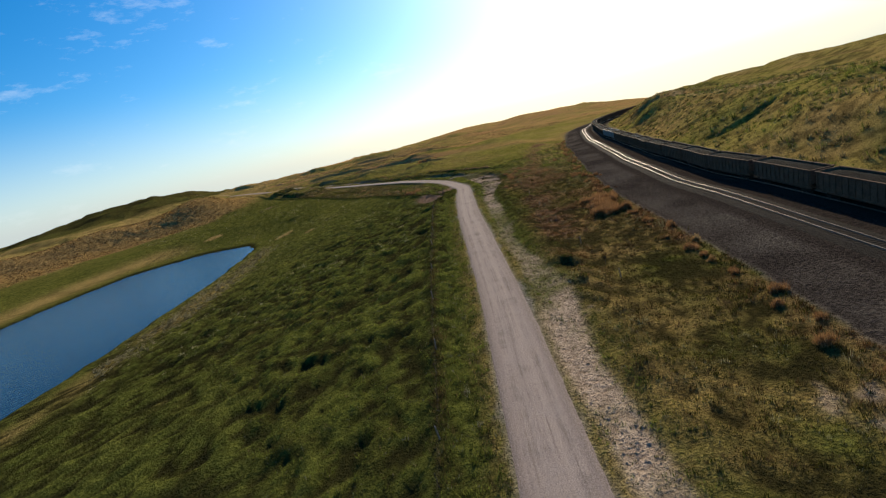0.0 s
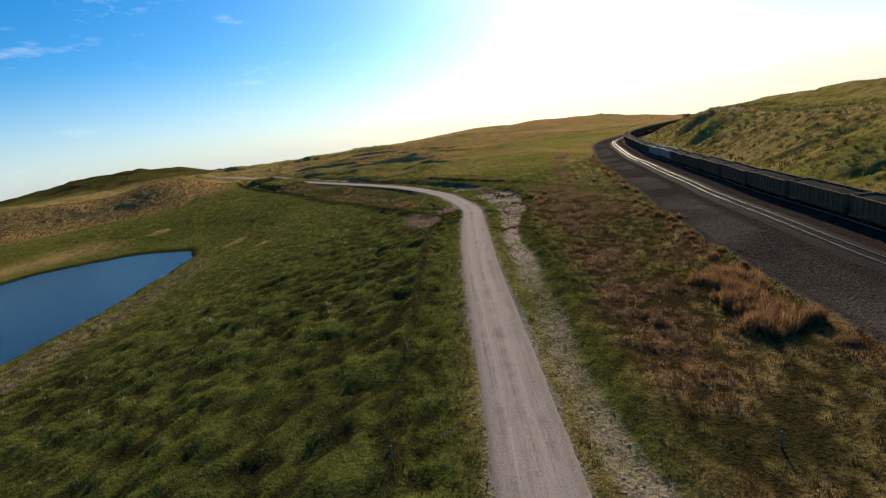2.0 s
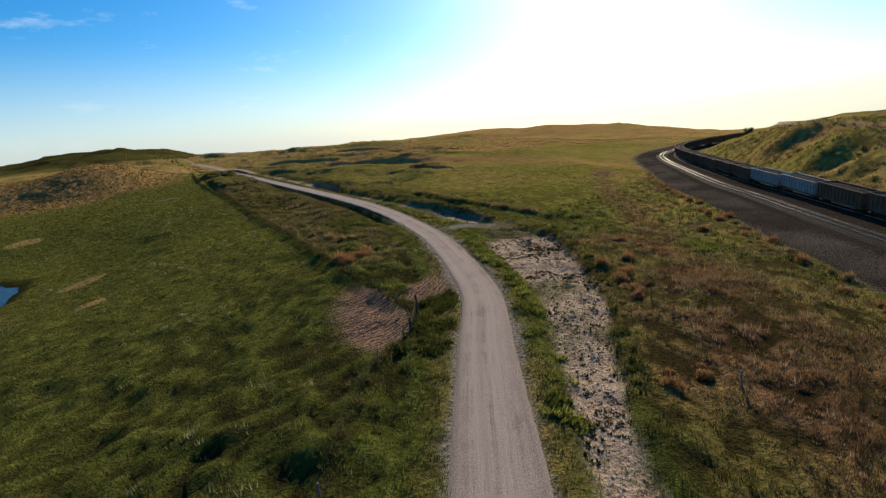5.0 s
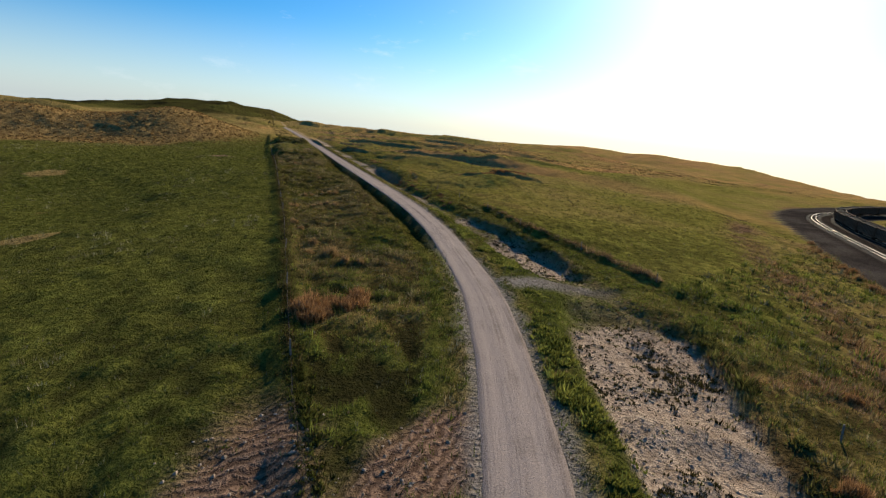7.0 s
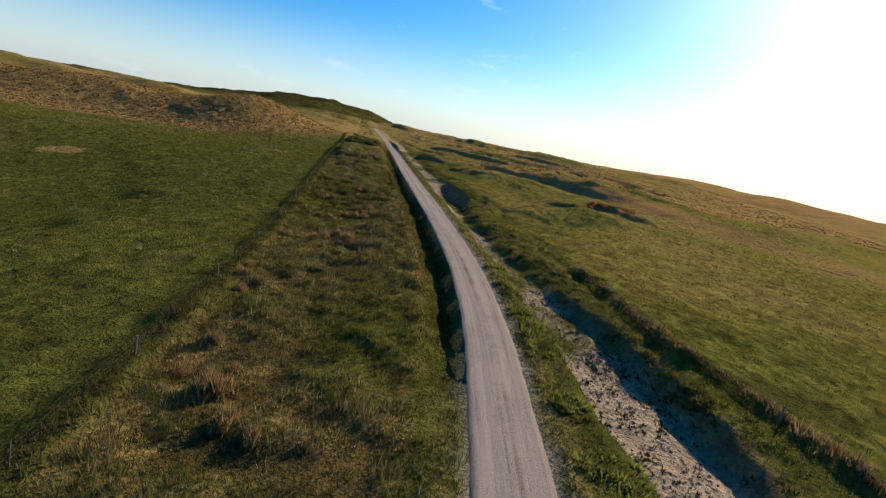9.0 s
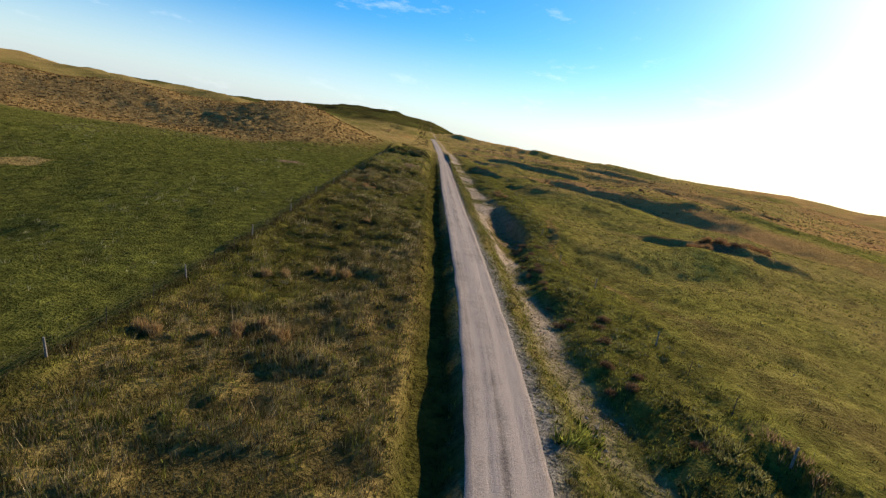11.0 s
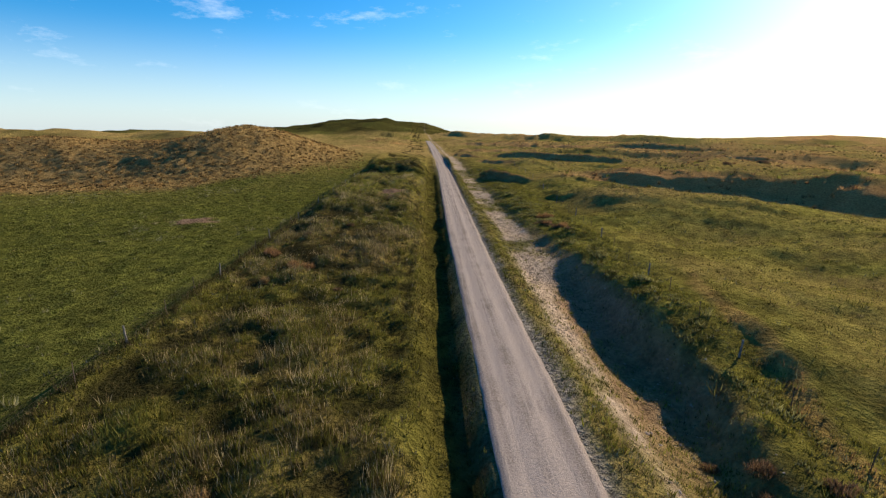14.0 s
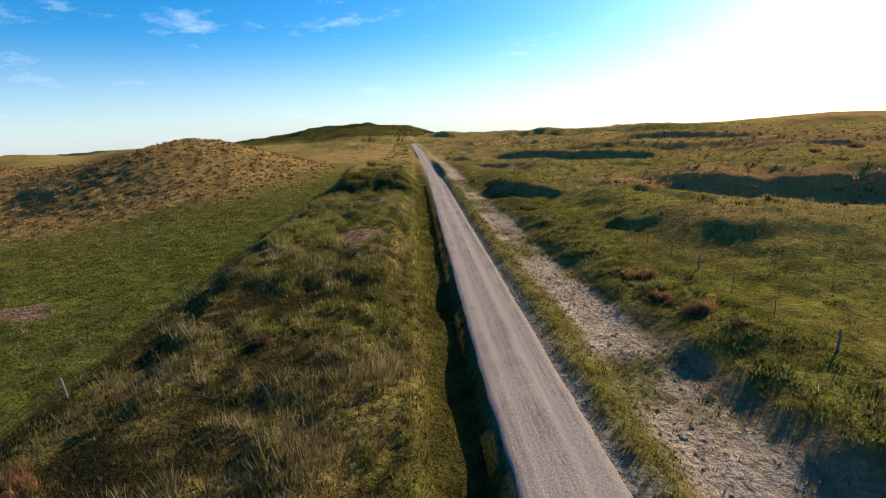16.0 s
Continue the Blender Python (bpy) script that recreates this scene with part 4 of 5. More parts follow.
def build_track(offset, label, full):
    track = tagged(new("railway_track"), label, "railway track", "", "structure")
    for side in (-0.7175, 0.7175):
        v, f = sweep(RAIL, 2, RAIL_END, offset + side, RAIL_SECTION, 1.5)
        mesh_object("rail", v, f, M_RAIL, track, False)
    v, f = sweep(RAIL, 2, RAIL_END, offset, [(-2.6, -0.05), (-1.6, 0.2), (1.6, 0.2), (2.6, -0.05)], 2.0)
    mesh_object("ballast_bed", v, f, M_BALLAST, track, False)
    bm = bmesh.new()
    box(bm, 0, 0, 0.17, 2.6, 0.25, 0.13)
    tie = bpy.data.meshes.new("sleeper")
    bm.to_mesh(tie)
    bm.free()
    tie.materials.append(M_TIE)
    co = np.array([tuple(q.co) for q in tie.vertices])
    fs = np.array([tuple(p.vertices) for p in tie.polygons])
    rest_v, rest_f, n = [], [], 0
    for k, s in enumerate(np.arange(3, RAIL_END, 0.61)):
        p, t = RAIL.at(s), RAIL.way(s)
        m = Matrix(((t[1], t[0], 0, p[0] + t[1] * offset), (-t[0], t[1], 0, p[1] - t[0] * offset), (0, 0, 1, float(rail_z(s))), (0, 0, 0, 1)))
        if full and 55 < s < 55 + 0.61 * 290:
            ob = new("sleeper", tie)
            ob.parent, ob.matrix_basis = track, m
        else:
            r = np.array(m)[:3]
            rest_v.append(co @ r[:, :3].T + r[:, 3])
            rest_f.append(fs + n)
            n += len(co)
    mesh_object("sleepers", np.concatenate(rest_v), np.concatenate(rest_f), M_TIE, track, False, "", "stuff")


M_BALLAST = mat_plain("crushed ballast", (0.006, 0.0052, 0.0047), (0.032, 0.028, 0.025), 4.0, 1.0, 0.0, 1.0, 0.08)
TRACK_2 = 7.7
build_track(0.0, "empty railway track with shining rails on dark ballast", True)
build_track(TRACK_2, "railway track under the standing coal train on dark ballast", False)

CAR_LEN = 16.3


def build_coal_car(light):
    """An open coal gondola; x across, y along, z up from the rail head."""
    car = new("coal_car")
    side_mat = M_CARLIGHT if light else M_CAR
    hl, hw, z0, z1 = 7.55, 1.6, 1.05, 3.85
    bm = bmesh.new()
    # tub: sides, sloping ends and a bellied floor
    ring = [(-hw, z1), (-hw, z0 + 0.25), (-hw * 0.72, z0 - 0.25), (hw * 0.72, z0 - 0.25), (hw, z0 + 0.25), (hw, z1)]
    ring += [(hw - 0.08, z1), (hw - 0.08, z0 + 0.3), (hw * 0.68, z0 - 0.15), (-hw * 0.68, z0 - 0.15), (-hw + 0.08, z0 + 0.3), (-hw + 0.08, z1)]
    rows = []
    for y in (-hl, -hl + 1.6, 0, hl - 1.6, hl):
        up = 0.55 if abs(y) > hl - 0.1 else 0.0
        rows.append([bm.verts.new((px, y, pz + (up if pz < z1 - 0.1 else 0))) for px, pz in ring])
    for a, b in zip(rows, rows[1:]):
        for k in range(len(ring)):
            bm.faces.new((a[k], a[(k + 1) % 12], b[(k + 1) % 12], b[k]))
    for r in (rows[0], rows[-1]):
        bm.faces.new(r[0:6] + [r[6]] + r[7:12])
    for sgn in (-1, 1):
        vs = [bm.verts.new(p) for p in ((-hw, sgn * hl, z1), (hw, sgn * hl, z1), (hw * 0.9, sgn * (hl - 0.9), z0 + 0.5), (-hw * 0.9, sgn * (hl - 0.9), z0 + 0.5))]
        bm.faces.new(vs)
        vs = [bm.verts.new(p) for p in ((-hw, sgn * (hl + 0.03), z1), (hw, sgn * (hl + 0.03), z1), (hw, sgn * (hl + 0.03), z0 + 0.8), (-hw, sgn * (hl + 0.03), z0 + 0.8))]
        bm.faces.new(vs)
    bmesh.ops.recalc_face_normals(bm, faces=bm.faces)
    part("tub", bm, side_mat, car)
    bm = bmesh.new()
    box(bm, 0, 0, (z0 + z1) / 2 + 0.12, 0.11, 0.14, z1 - z0 - 0.3)
    first = part("side_post", bm, side_mat, car)
    first.location = (-hw - 0.055, -hl + 0.35, 0)
    for k in range(13):
        for sgn in (-1, 1):
            if k or sgn > 0:
                post = new("side_post", first.data)
                post.parent, post.location = car, (sgn * (hw + 0.055), -hl + 0.35 + k * (2 * hl - 0.7) / 12, 0)
    for sgn in (-1, 1):
        bm = bmesh.new()
        box(bm, sgn * (hw + 0.03), 0, z1 + 0.04, 0.2, 2 * hl + 0.1, 0.14)
        part("top_rail", bm, side_mat, car)
        bm = bmesh.new()
        box(bm, sgn * (hw + 0.02), 0, z0 + 0.22, 0.14, 2 * hl + 0.2, 0.2)
        part("side_sill", bm, M_CAR, car)
        bm = bmesh.new()
        box(bm, 0, sgn * (hl + 0.02), z1 + 0.03, 2 * hw, 0.16, 0.12)
        part("end_rail", bm, side_mat, car)
        bm = bmesh.new()
        box(bm, 0, sgn * (hl + 0.25), 0.86, 0.34, 0.75, 0.3)
        part("coupler", bm, M_WHEEL, car)
    # heaped coal
    bm = bmesh.new()
    g = [[bm.verts.new(((i / 6 - 1) * (hw - 0.1), (j / 12 - 1) * (hl - 0.15),
                        z1 - 0.45 + 0.62 * (1 - (i / 6 - 1) ** 2) * (1 - (j / 12 - 1) ** 6) + 0.10 * noise.noise((i * 0.9, j * 0.7, 3.0)))) for i in range(13)] for j in range(25)]
    for j in range(24):
        for i in range(12):
            bm.faces.new((g[j][i], g[j][i + 1], g[j + 1][i + 1], g[j + 1][i]))
    part("coal_load", bm, M_COAL, car, "heaped black coal")
    bm = bmesh.new()
    box(bm, 0, 0, 0.92, 0.5, 2 * hl + 0.2, 0.3)
    part("centre_sill", bm, M_CAR, car)
    for y in (-5.4, 5.4):
        bm = bmesh.new()
        box(bm, 0, y, 0.62, 2.3, 0.4, 0.32)
        for sgn in (-1, 1):
            box(bm, sgn * 1.0, y, 0.55, 0.16, 2.2, 0.26)
            box(bm, sgn * 1.0, y, 0.72, 0.2, 0.9, 0.3)
        truck = part("truck", bm, M_WHEEL, car)
        for w in (-0.89, 0.89):
            for sgn in (-1, 1):
                bm = bmesh.new()
                cyl(bm, (sgn * 0.66, y + w, 0.46), (sgn * 0.80, y + w, 0.46), 0.46, seg=16)
                cyl(bm, (sgn * 0.80, y + w, 0.46), (sgn * 0.90, y + w, 0.46), 0.13, seg=8)
                part("wheel", bm, M_WHEEL, truck)
    return tagged(car, "pale bare-metal open coal car on the rails" if light else "dark weathered open coal car heaped with coal", "railway car", "cars of the coal train")


def build_train():
    cars = {False: None, True: None}
    s, k = 6.0, 0
    while s < RAIL_END - 12:
        light = k in (15, 16)
        p, t = RAIL.at(s + 8), RAIL.way(s + 8)
        m = Matrix(((t[1], t[0], 0, p[0] + t[1] * TRACK_2), (-t[0], t[1], 0, p[1] - t[0] * TRACK_2), (0, 0, 1, 0.40 + float(rail_z(s + 8))), (0, 0, 0, 1)))
        if cars[light] is None:
            cars[light] = build_coal_car(light)
            cars[light].matrix_basis = m
        else:
            copy_thing(cars[light], m)
        s += CAR_LEN
        k += 1


build_train()

# ---------------------------------------------------------------- fences


def build_fence(line, s0, s1, gap, label, lean):
    fence = tagged(new("wire_fence"), label, "fence")
    rnd = random.Random(int(s0 + s1))
    bm = bmesh.new()
    cyl(bm, (0, 0, -0.3), (0, 0, 1.25), 0.075, 0.06, 7)
    wood = bpy.data.meshes.new("wooden_post")
    bm.to_mesh(wood)
    bm.free()
    wood.materials.append(M_WOOD)
    bm = bmesh.new()
    box(bm, 0, 0, 0.5, 0.045, 0.012, 1.5)
    box(bm, 0, 0.02, 0.5, 0.012, 0.04, 1.5)
    steel = bpy.data.meshes.new("steel_post")
    bm.to_mesh(steel)
    bm.free()
    steel.materials.append(M_STEEL)
    tops = []
    for k, s in enumerate(np.arange(s0, s1, gap)):
        x, y = line.at(s) + np.array([rnd.uniform(-0.1, 0.1), 0])
        z = float(ground_z(x, y))
        timber = k % 3 == 0
        ob = new("wooden_post" if timber else "steel_post", wood if timber else steel)
        ob.parent = fence
        ob.matrix_basis = pose(x, y, z, rnd.uniform(-lean, lean), rnd.uniform(-lean, lean), rnd.uniform(0, 90))
        tops.append((x, y, z))
    for h in (0.35, 0.6, 0.85, 1.1):
        v, f = [], []
        for x, y, z in tops:
            n = len(v)
            v += [(x - 0.003, y, z + h), (x + 0.003, y, z + h), (x, y, z + h + 0.005)]
            if n:
                f += [(n - 3 + a, n - 3 + (a + 1) % 3, n + (a + 1) % 3, n + a) for a in range(3)]
        mesh_object("wire", v, f, M_STEEL, fence, False)
    return fence


build_fence(FENCE_W, 42, float(np.interp(415, FENCE_W.p[:, 1], FENCE_W.s)), 5.0, "sagging wire fence with grey wooden and steel posts along the pasture", 5)
build_fence(FENCE_E, 2, FENCE_E.s[-1] - 2, 5.0, "wire fence with thin dark posts on the grassy bank", 4)
FENCE_M = Line([(44, 36), (72, 78), (88, 100), (105, 124), (122, 148)])
build_fence(FENCE_M, 2, FENCE_M.s[-1] - 4, 6.0, "thin wire fence with steel posts between wash and railway", 4)


def build_gate_corner(base, foot):
    """Two thick old posts held apart by a slanting rail and crossed wires."""
    corner = tagged(new("fence_corner"), "weathered wooden gate posts with slanting rail beside the trodden soil", "fence corner")
    tops = []
    for (x, y), tall, lean in ((base, 2.25, 0.10), (foot, 1.55, -0.14)):
        z = float(ground_z(x, y))
        bm = bmesh.new()
        cyl(bm, (x, y, z - 0.4), (x + 0.4 * lean, y + 0.3 * lean, z + tall * 0.5), 0.15, 0.135, 9)
        cyl(bm, (x + 0.4 * lean, y + 0.3 * lean, z + tall * 0.5), (x + lean, y + lean, z + tall), 0.135, 0.11, 9)
        post = part("upright", bm, M_OLDWOOD, corner)
        for h in (0.55, 1.1):
            bm = bmesh.new()
            cyl(bm, (x + 0.2 * lean, y + 0.2 * lean, z + h), (x + 0.2 * lean, y + 0.2 * lean, z + h + 0.06), 0.165, 0.165, 10)
            part("wire_wrap", bm, M_STEEL, post)
        tops.append((x, y, z, tall))
    (ax, ay, az, ah), (bx, by, bz, bh) = tops
    bm = bmesh.new()
    cyl(bm, (ax, ay, az + ah - 0.5), (bx, by, bz + 0.9), 0.07, 0.06, 7)
    part("rail", bm, M_OLDWOOD, corner)
    for h1, h2 in ((ah - 0.3, 0.25), (0.25, bh - 0.2), (1.1, 1.1)):
        bm = bmesh.new()
        cyl(bm, (ax, ay, az + h1), (bx, by, bz + h2), 0.012, 0.012, 5)
        part("wire", bm, M_STEEL, corner)


M_OLDWOOD = mat_plain("old dark wood", (0.030, 0.022, 0.016), (0.10, 0.075, 0.055), 3.0, 0.95)
build_gate_corner((83.9, 137.5), (81.5, 134.2))

# ---------------------------------------------------------------- plants


def blades(name, x, y, z, h, spread, width, tint, per, seed, label, lean=0.5, mat=None):
    """One mesh of many tufts; each blade is a narrow triangle."""
    rng = np.random.default_rng(seed)
    n = len(x)
    X, Y, Z, H = (np.repeat(a, per) for a in (x, y, z, h))
    W, S = np.repeat(width, per), np.repeat(spread, per)
    a, r = rng.uniform(0, 2 * np.pi, n * per), np.sqrt(rng.uniform(0, 1, n * per)) * S
    bx, by = X + np.cos(a) * r, Y + np.sin(a) * r
    face = rng.uniform(0, np.pi, n * per)
    hh = H * rng.uniform(0.55, 1.15, n * per)
    tx, ty = np.cos(a) * lean * hh * rng.uniform(0.2, 1.1, n * per), np.sin(a) * lean * hh * rng.uniform(0.2, 1.1, n * per)
    wx, wy = np.cos(face) * W / 2, np.sin(face) * W / 2
    v = np.empty((n * per, 3, 3), np.float32)
    v[:, 0] = np.stack([bx - wx, by - wy, Z - 0.05], 1)
    v[:, 1] = np.stack([bx + wx, by + wy, Z - 0.05], 1)
    v[:, 2] = np.stack([bx + tx, by + ty, Z + hh], 1)
    ob = mesh_object(name, v.reshape(-1, 3), np.arange(n * per * 3).reshape(-1, 3), mat or M_BLADE, None, False)
    at = ob.data.attributes.new("tint", "FLOAT_COLOR", "POINT")
    c = np.ones((n * per * 3, 4), np.float32)
    c[:, :3] = np.repeat(tint, per * 3, axis=0)
    at.data.foreach_set("color", c.ravel())
    return tagged(ob, label, "grass", "", "stuff")


def palette(q, c, rng, tone):
    """Leaf colour for tufts, from what covers the ground there and from the tone of the clump."""
    n = len(q.x)
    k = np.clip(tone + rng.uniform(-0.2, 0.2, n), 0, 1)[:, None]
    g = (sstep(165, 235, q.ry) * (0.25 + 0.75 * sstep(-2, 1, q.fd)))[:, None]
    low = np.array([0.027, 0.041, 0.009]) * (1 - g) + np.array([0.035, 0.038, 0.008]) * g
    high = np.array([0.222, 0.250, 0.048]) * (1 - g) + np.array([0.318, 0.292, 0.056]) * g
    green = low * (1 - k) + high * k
    tan = np.array([0.095, 0.068, 0.026]) * (1 - k) ** 1.5 + np.array([0.36, 0.275, 0.130]) * k ** 1.5
    rust = np.array([0.16, 0.085, 0.036]) * (1 - k) + np.array([0.40, 0.235, 0.105]) * k
    grey = np.array([0.12, 0.125, 0.075]) * (1 - k) + np.array([0.24, 0.235, 0.16]) * k
    dry = np.clip(c["dry"] + c["scrub"] * 0.8 + c["tawny"], 0, 1)
    pick = (tone * 7.31) % 1.0 + rng.uniform(-0.12, 0.12, n)
    col = np.where((pick < 0.06 + 0.62 * dry)[:, None], tan, green)
    col = np.where((((tone * 13.7) % 1.0) < 0.07)[:, None], grey, col)
    col = np.where((rng.uniform(0, 1, n) < c["rust"] * 0.85 + 0.85 * c["tawny"])[:, None], rust, col)
    # shade put into leaf colour: strip, flat, pasture, east bank and ditch darkened
    blade_shade = 1 - (0.20 + 0.20 * sstep(215, 255, q.ry)) * (1 - 0.3 * sstep(280, 294, q.ry)) * sstep(0.3, 2.0, q.fd) * sstep(-4.8, -6.2, q.d) * sstep(160, 180, q.ry) * (1 - 0.9 * sstep(324, 332, q.y) * sstep(384, 372, q.y) * sstep(87, 90, q.x)) - 0.5 * sstep(7, 10, q.d) * sstep(165, 110, q.ry) * (q.rd < 0)
    blade_shade = blade_shade - 0.22 * sstep(-0.5, -2, q.fd) * sstep(100, 140, q.ry)
    blade_shade = blade_shade - 0.1 * sstep(9, 12, q.d) * sstep(40, 25, q.d) * sstep(150, 190, q.ry)
    blade_shade = blade_shade * (1 - 0.55 * sstep(-2.6, -3.2, q.d) * sstep(-6.0, -5.6, q.d) * sstep(172, 190, q.ry))
    col = col * blade_shade[:, None]
    brown = sstep(8, 13, q.d) * (1 - sstep(95, 130, q.ry)) * (q.rd < 0)
    return col * (1 - brown[:, None] * np.array([0.16, 0.28, 0.30]))


def tufts(name, lo, hi, count, size, per, seed, label, keep, width=0.055, herd=7, loose=0.35, colours=None, bare=True, lean=0.5):
    """Grass in clumps: most tufts stand in herds of their own height and colour, some stand loose."""
    rng = np.random.default_rng(seed)
    single = int(count * loose)
    nc = int((count - single) / herd)
    cx, cy = rng.uniform(lo[0], hi[0], nc), rng.uniform(lo[1], hi[1], nc)
    big = rng.gamma(3.0, 0.33, nc)
    rad = np.repeat(0.20 + 0.30 * big, herd)
    a, r = rng.uniform(0, 2 * np.pi, nc * herd), np.sqrt(rng.uniform(0, 1, nc * herd))
    x = np.concatenate([rng.uniform(lo[0], hi[0], single), np.repeat(cx, herd) + np.cos(a) * r * rad])
    y = np.concatenate([rng.uniform(lo[1], hi[1], single), np.repeat(cy, herd) + np.sin(a) * r * rad])
    lift = np.concatenate([np.full(single, 0.55), np.repeat(0.55 + 0.65 * big, herd) * (1.15 - 0.5 * r * r)])
    tone = np.concatenate([rng.uniform(0, 1, single), np.repeat(rng.uniform(0, 1, nc), herd)])
    q = Spot(x, y)
    c = cover(q)
    p = keep(q, c) * (1 - bare * 0.93 * np.maximum(c["sand"], c["face"] * 0.8)) * (1 - bare * 0.85 * c["soil"]) * (1 - c["ballast"]) * (q.pond > 1.05)
    p = p * (1 - 0.62 * sstep(-2.2, -2.6, q.d) * sstep(-5.9, -5.4, q.d) * sstep(172, 190, q.ry) * sstep(440, 400, q.ry)) * (1 - c["shoulder"] * (q.d > 4))
    p = p * (1 - 0.88 * q.rough * sstep(0.02, -0.24, q.clump))
    half = 2.35 + 0.5 * (q.ry < 130)
    p = p * sstep(half - 0.1, half + 0.7, np.abs(q.d))
    on = rng.uniform(0, 1, len(x)) < p
    # light put into leaf colour: clump tops lighter, gaps between them darker
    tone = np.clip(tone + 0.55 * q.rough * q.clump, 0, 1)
    lift = lift * (1 + 0.6 * q.rough * np.clip(q.clump, -0.5, 0.8))
    q.x, q.y, q.d, q.ry, q.rd, q.fd = q.x[on], q.y[on], q.d[on], q.ry[on], q.rd[on], q.fd[on]
    c = {k: v[on] for k, v in c.items()}
    n = int(on.sum())
    ditch = np.exp(-((q.d + 4.4) / 1.4) ** 2)
    h = size * lift[on] * rng.uniform(0.75, 1.2, n) * np.where(q.fd > 0.5, 1.0, 0.6) * (1 - 0.40 * sstep(1.5, 2.5, q.d) * sstep(24, 16, q.d)) * (1 + 0.4 * c["dry"] + 0.4 * c["rust"]) * (1 - 0.55 * ditch * (q.ry > 180))
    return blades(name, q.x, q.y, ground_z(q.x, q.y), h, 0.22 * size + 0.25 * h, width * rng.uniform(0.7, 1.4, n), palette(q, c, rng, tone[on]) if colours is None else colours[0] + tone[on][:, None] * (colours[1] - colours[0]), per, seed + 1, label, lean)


def near_road(a, b):
    return lambda q, c: sstep(b, a, np.abs(q.d)) * np.clip(0.75 + 0.5 * fbm(q.x, q.y, 5, 3, 302), 0, 1)


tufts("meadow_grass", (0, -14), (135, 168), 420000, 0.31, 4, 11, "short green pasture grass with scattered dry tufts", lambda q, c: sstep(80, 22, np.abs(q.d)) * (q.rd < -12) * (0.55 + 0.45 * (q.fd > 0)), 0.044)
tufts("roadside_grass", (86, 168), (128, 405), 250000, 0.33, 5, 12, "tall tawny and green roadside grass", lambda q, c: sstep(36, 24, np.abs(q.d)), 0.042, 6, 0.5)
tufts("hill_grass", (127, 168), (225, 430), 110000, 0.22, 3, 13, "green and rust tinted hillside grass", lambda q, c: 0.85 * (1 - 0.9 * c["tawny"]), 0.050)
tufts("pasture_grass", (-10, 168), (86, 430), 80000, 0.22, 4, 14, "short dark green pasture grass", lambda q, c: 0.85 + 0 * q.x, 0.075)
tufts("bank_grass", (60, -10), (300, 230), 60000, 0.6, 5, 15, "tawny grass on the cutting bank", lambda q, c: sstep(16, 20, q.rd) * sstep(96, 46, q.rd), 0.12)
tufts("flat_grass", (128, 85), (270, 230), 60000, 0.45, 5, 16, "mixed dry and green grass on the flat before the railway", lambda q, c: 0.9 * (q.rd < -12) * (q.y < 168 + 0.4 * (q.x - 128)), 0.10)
tufts("scrub_bushes", (-230, 330), (110, 560), 30000, 1.3, 10, 17, "low brown scrub dotted over the hill slopes", lambda q, c: c["scrub"] * 0.9, 0.28, 1, 1.0, (np.array([0.060, 0.040, 0.017]), np.array([0.48, 0.29, 0.105])))
tufts("ridge_scrub", (140, 330), (420, 640), 16000, 0.8, 10, 18, "dry rust and tawny scrub on the dunes", lambda q, c: np.clip(c["dry"] + c["rust"] + c["tawny"], 0, 1) * 0.7, 0.2, 1, 1.0)
tufts("roadside_weeds", (70, 112), (125, 218), 110000, 0.46, 10, 19, "leafy bright green weeds along the wash edge", lambda q, c: np.exp(-((q.d - np.interp(q.ry, [128, 137, 143, 155, 172, 180, 188, 203], [5.0, 4.7, 4.3, 4.4, 6.2, 6.0, 5.0, 4.0])) / np.interp(q.ry, [165, 178, 190], [1.35, 2.0, 1.5])) ** 4) * (q.d > 2.9) * np.clip(0.15 + 3.2 * fbm(q.x, q.y, 2.6, 3, 311), 0, 1), 0.13, 8, 0.05,
      (np.array([0.040, 0.058, 0.012]), np.array([0.37, 0.37, 0.075])), False, 0.95)
tufts("gate_weeds", (78, 126), (96, 156), 36000, 0.24, 10, 28, "dark leafy weeds between gateway and road", lambda q, c: np.clip(sstep(-2.7, -3.3, q.d) * sstep(142, 138.5, q.ry) * sstep(126, 129, q.ry) * sstep(-0.2, 0.4, q.fd) * np.clip(0.15 + 2.6 * fbm(q.x, q.y, 2.0, 3, 317), 0, 1) + 0.9 * np.exp(-((q.fd - 0.5) / 0.6) ** 2) * (q.ry < 152), 0, 1) * (1 - c["soil"]), 0.12, 8, 0.05,
      (np.array([0.016, 0.024, 0.006]), np.array([0.15, 0.155, 0.036])), False, 0.9)
tufts("wash_tufts", (60, 112), (132, 212), 150000, 0.25, 8, 29, "small dark grass tufts dotted over the pale wash floor", lambda q, c: c["sand"] * (q.d > 4) * np.clip(0.35 + 1.3 * fbm(q.x, q.y, 5, 3, 318), 0.08, 1) * 0.55, 0.09, 8, 0.4, (np.array([0.014, 0.013, 0.006]), np.array([0.085, 0.070, 0.026])), False)
tufts("rim_weeds", (80, 115), (134, 215), 110000, 0.40, 9, 30, "dark leafy weeds hanging over the rim of the wash", lambda q, c: np.exp(-((q.d - ditch_shape(q.ry)[1] - 1.3) / 0.8) ** 2) * np.clip(0.3 + 1.8 * fbm(q.x, q.y, 3, 3, 319), 0, 1) * (np.abs(q.ry - 170) > 5), 0.10, 8, 0.1, (np.array([0.022, 0.028, 0.008]), np.array([0.19, 0.18, 0.05])), False, 0.9)
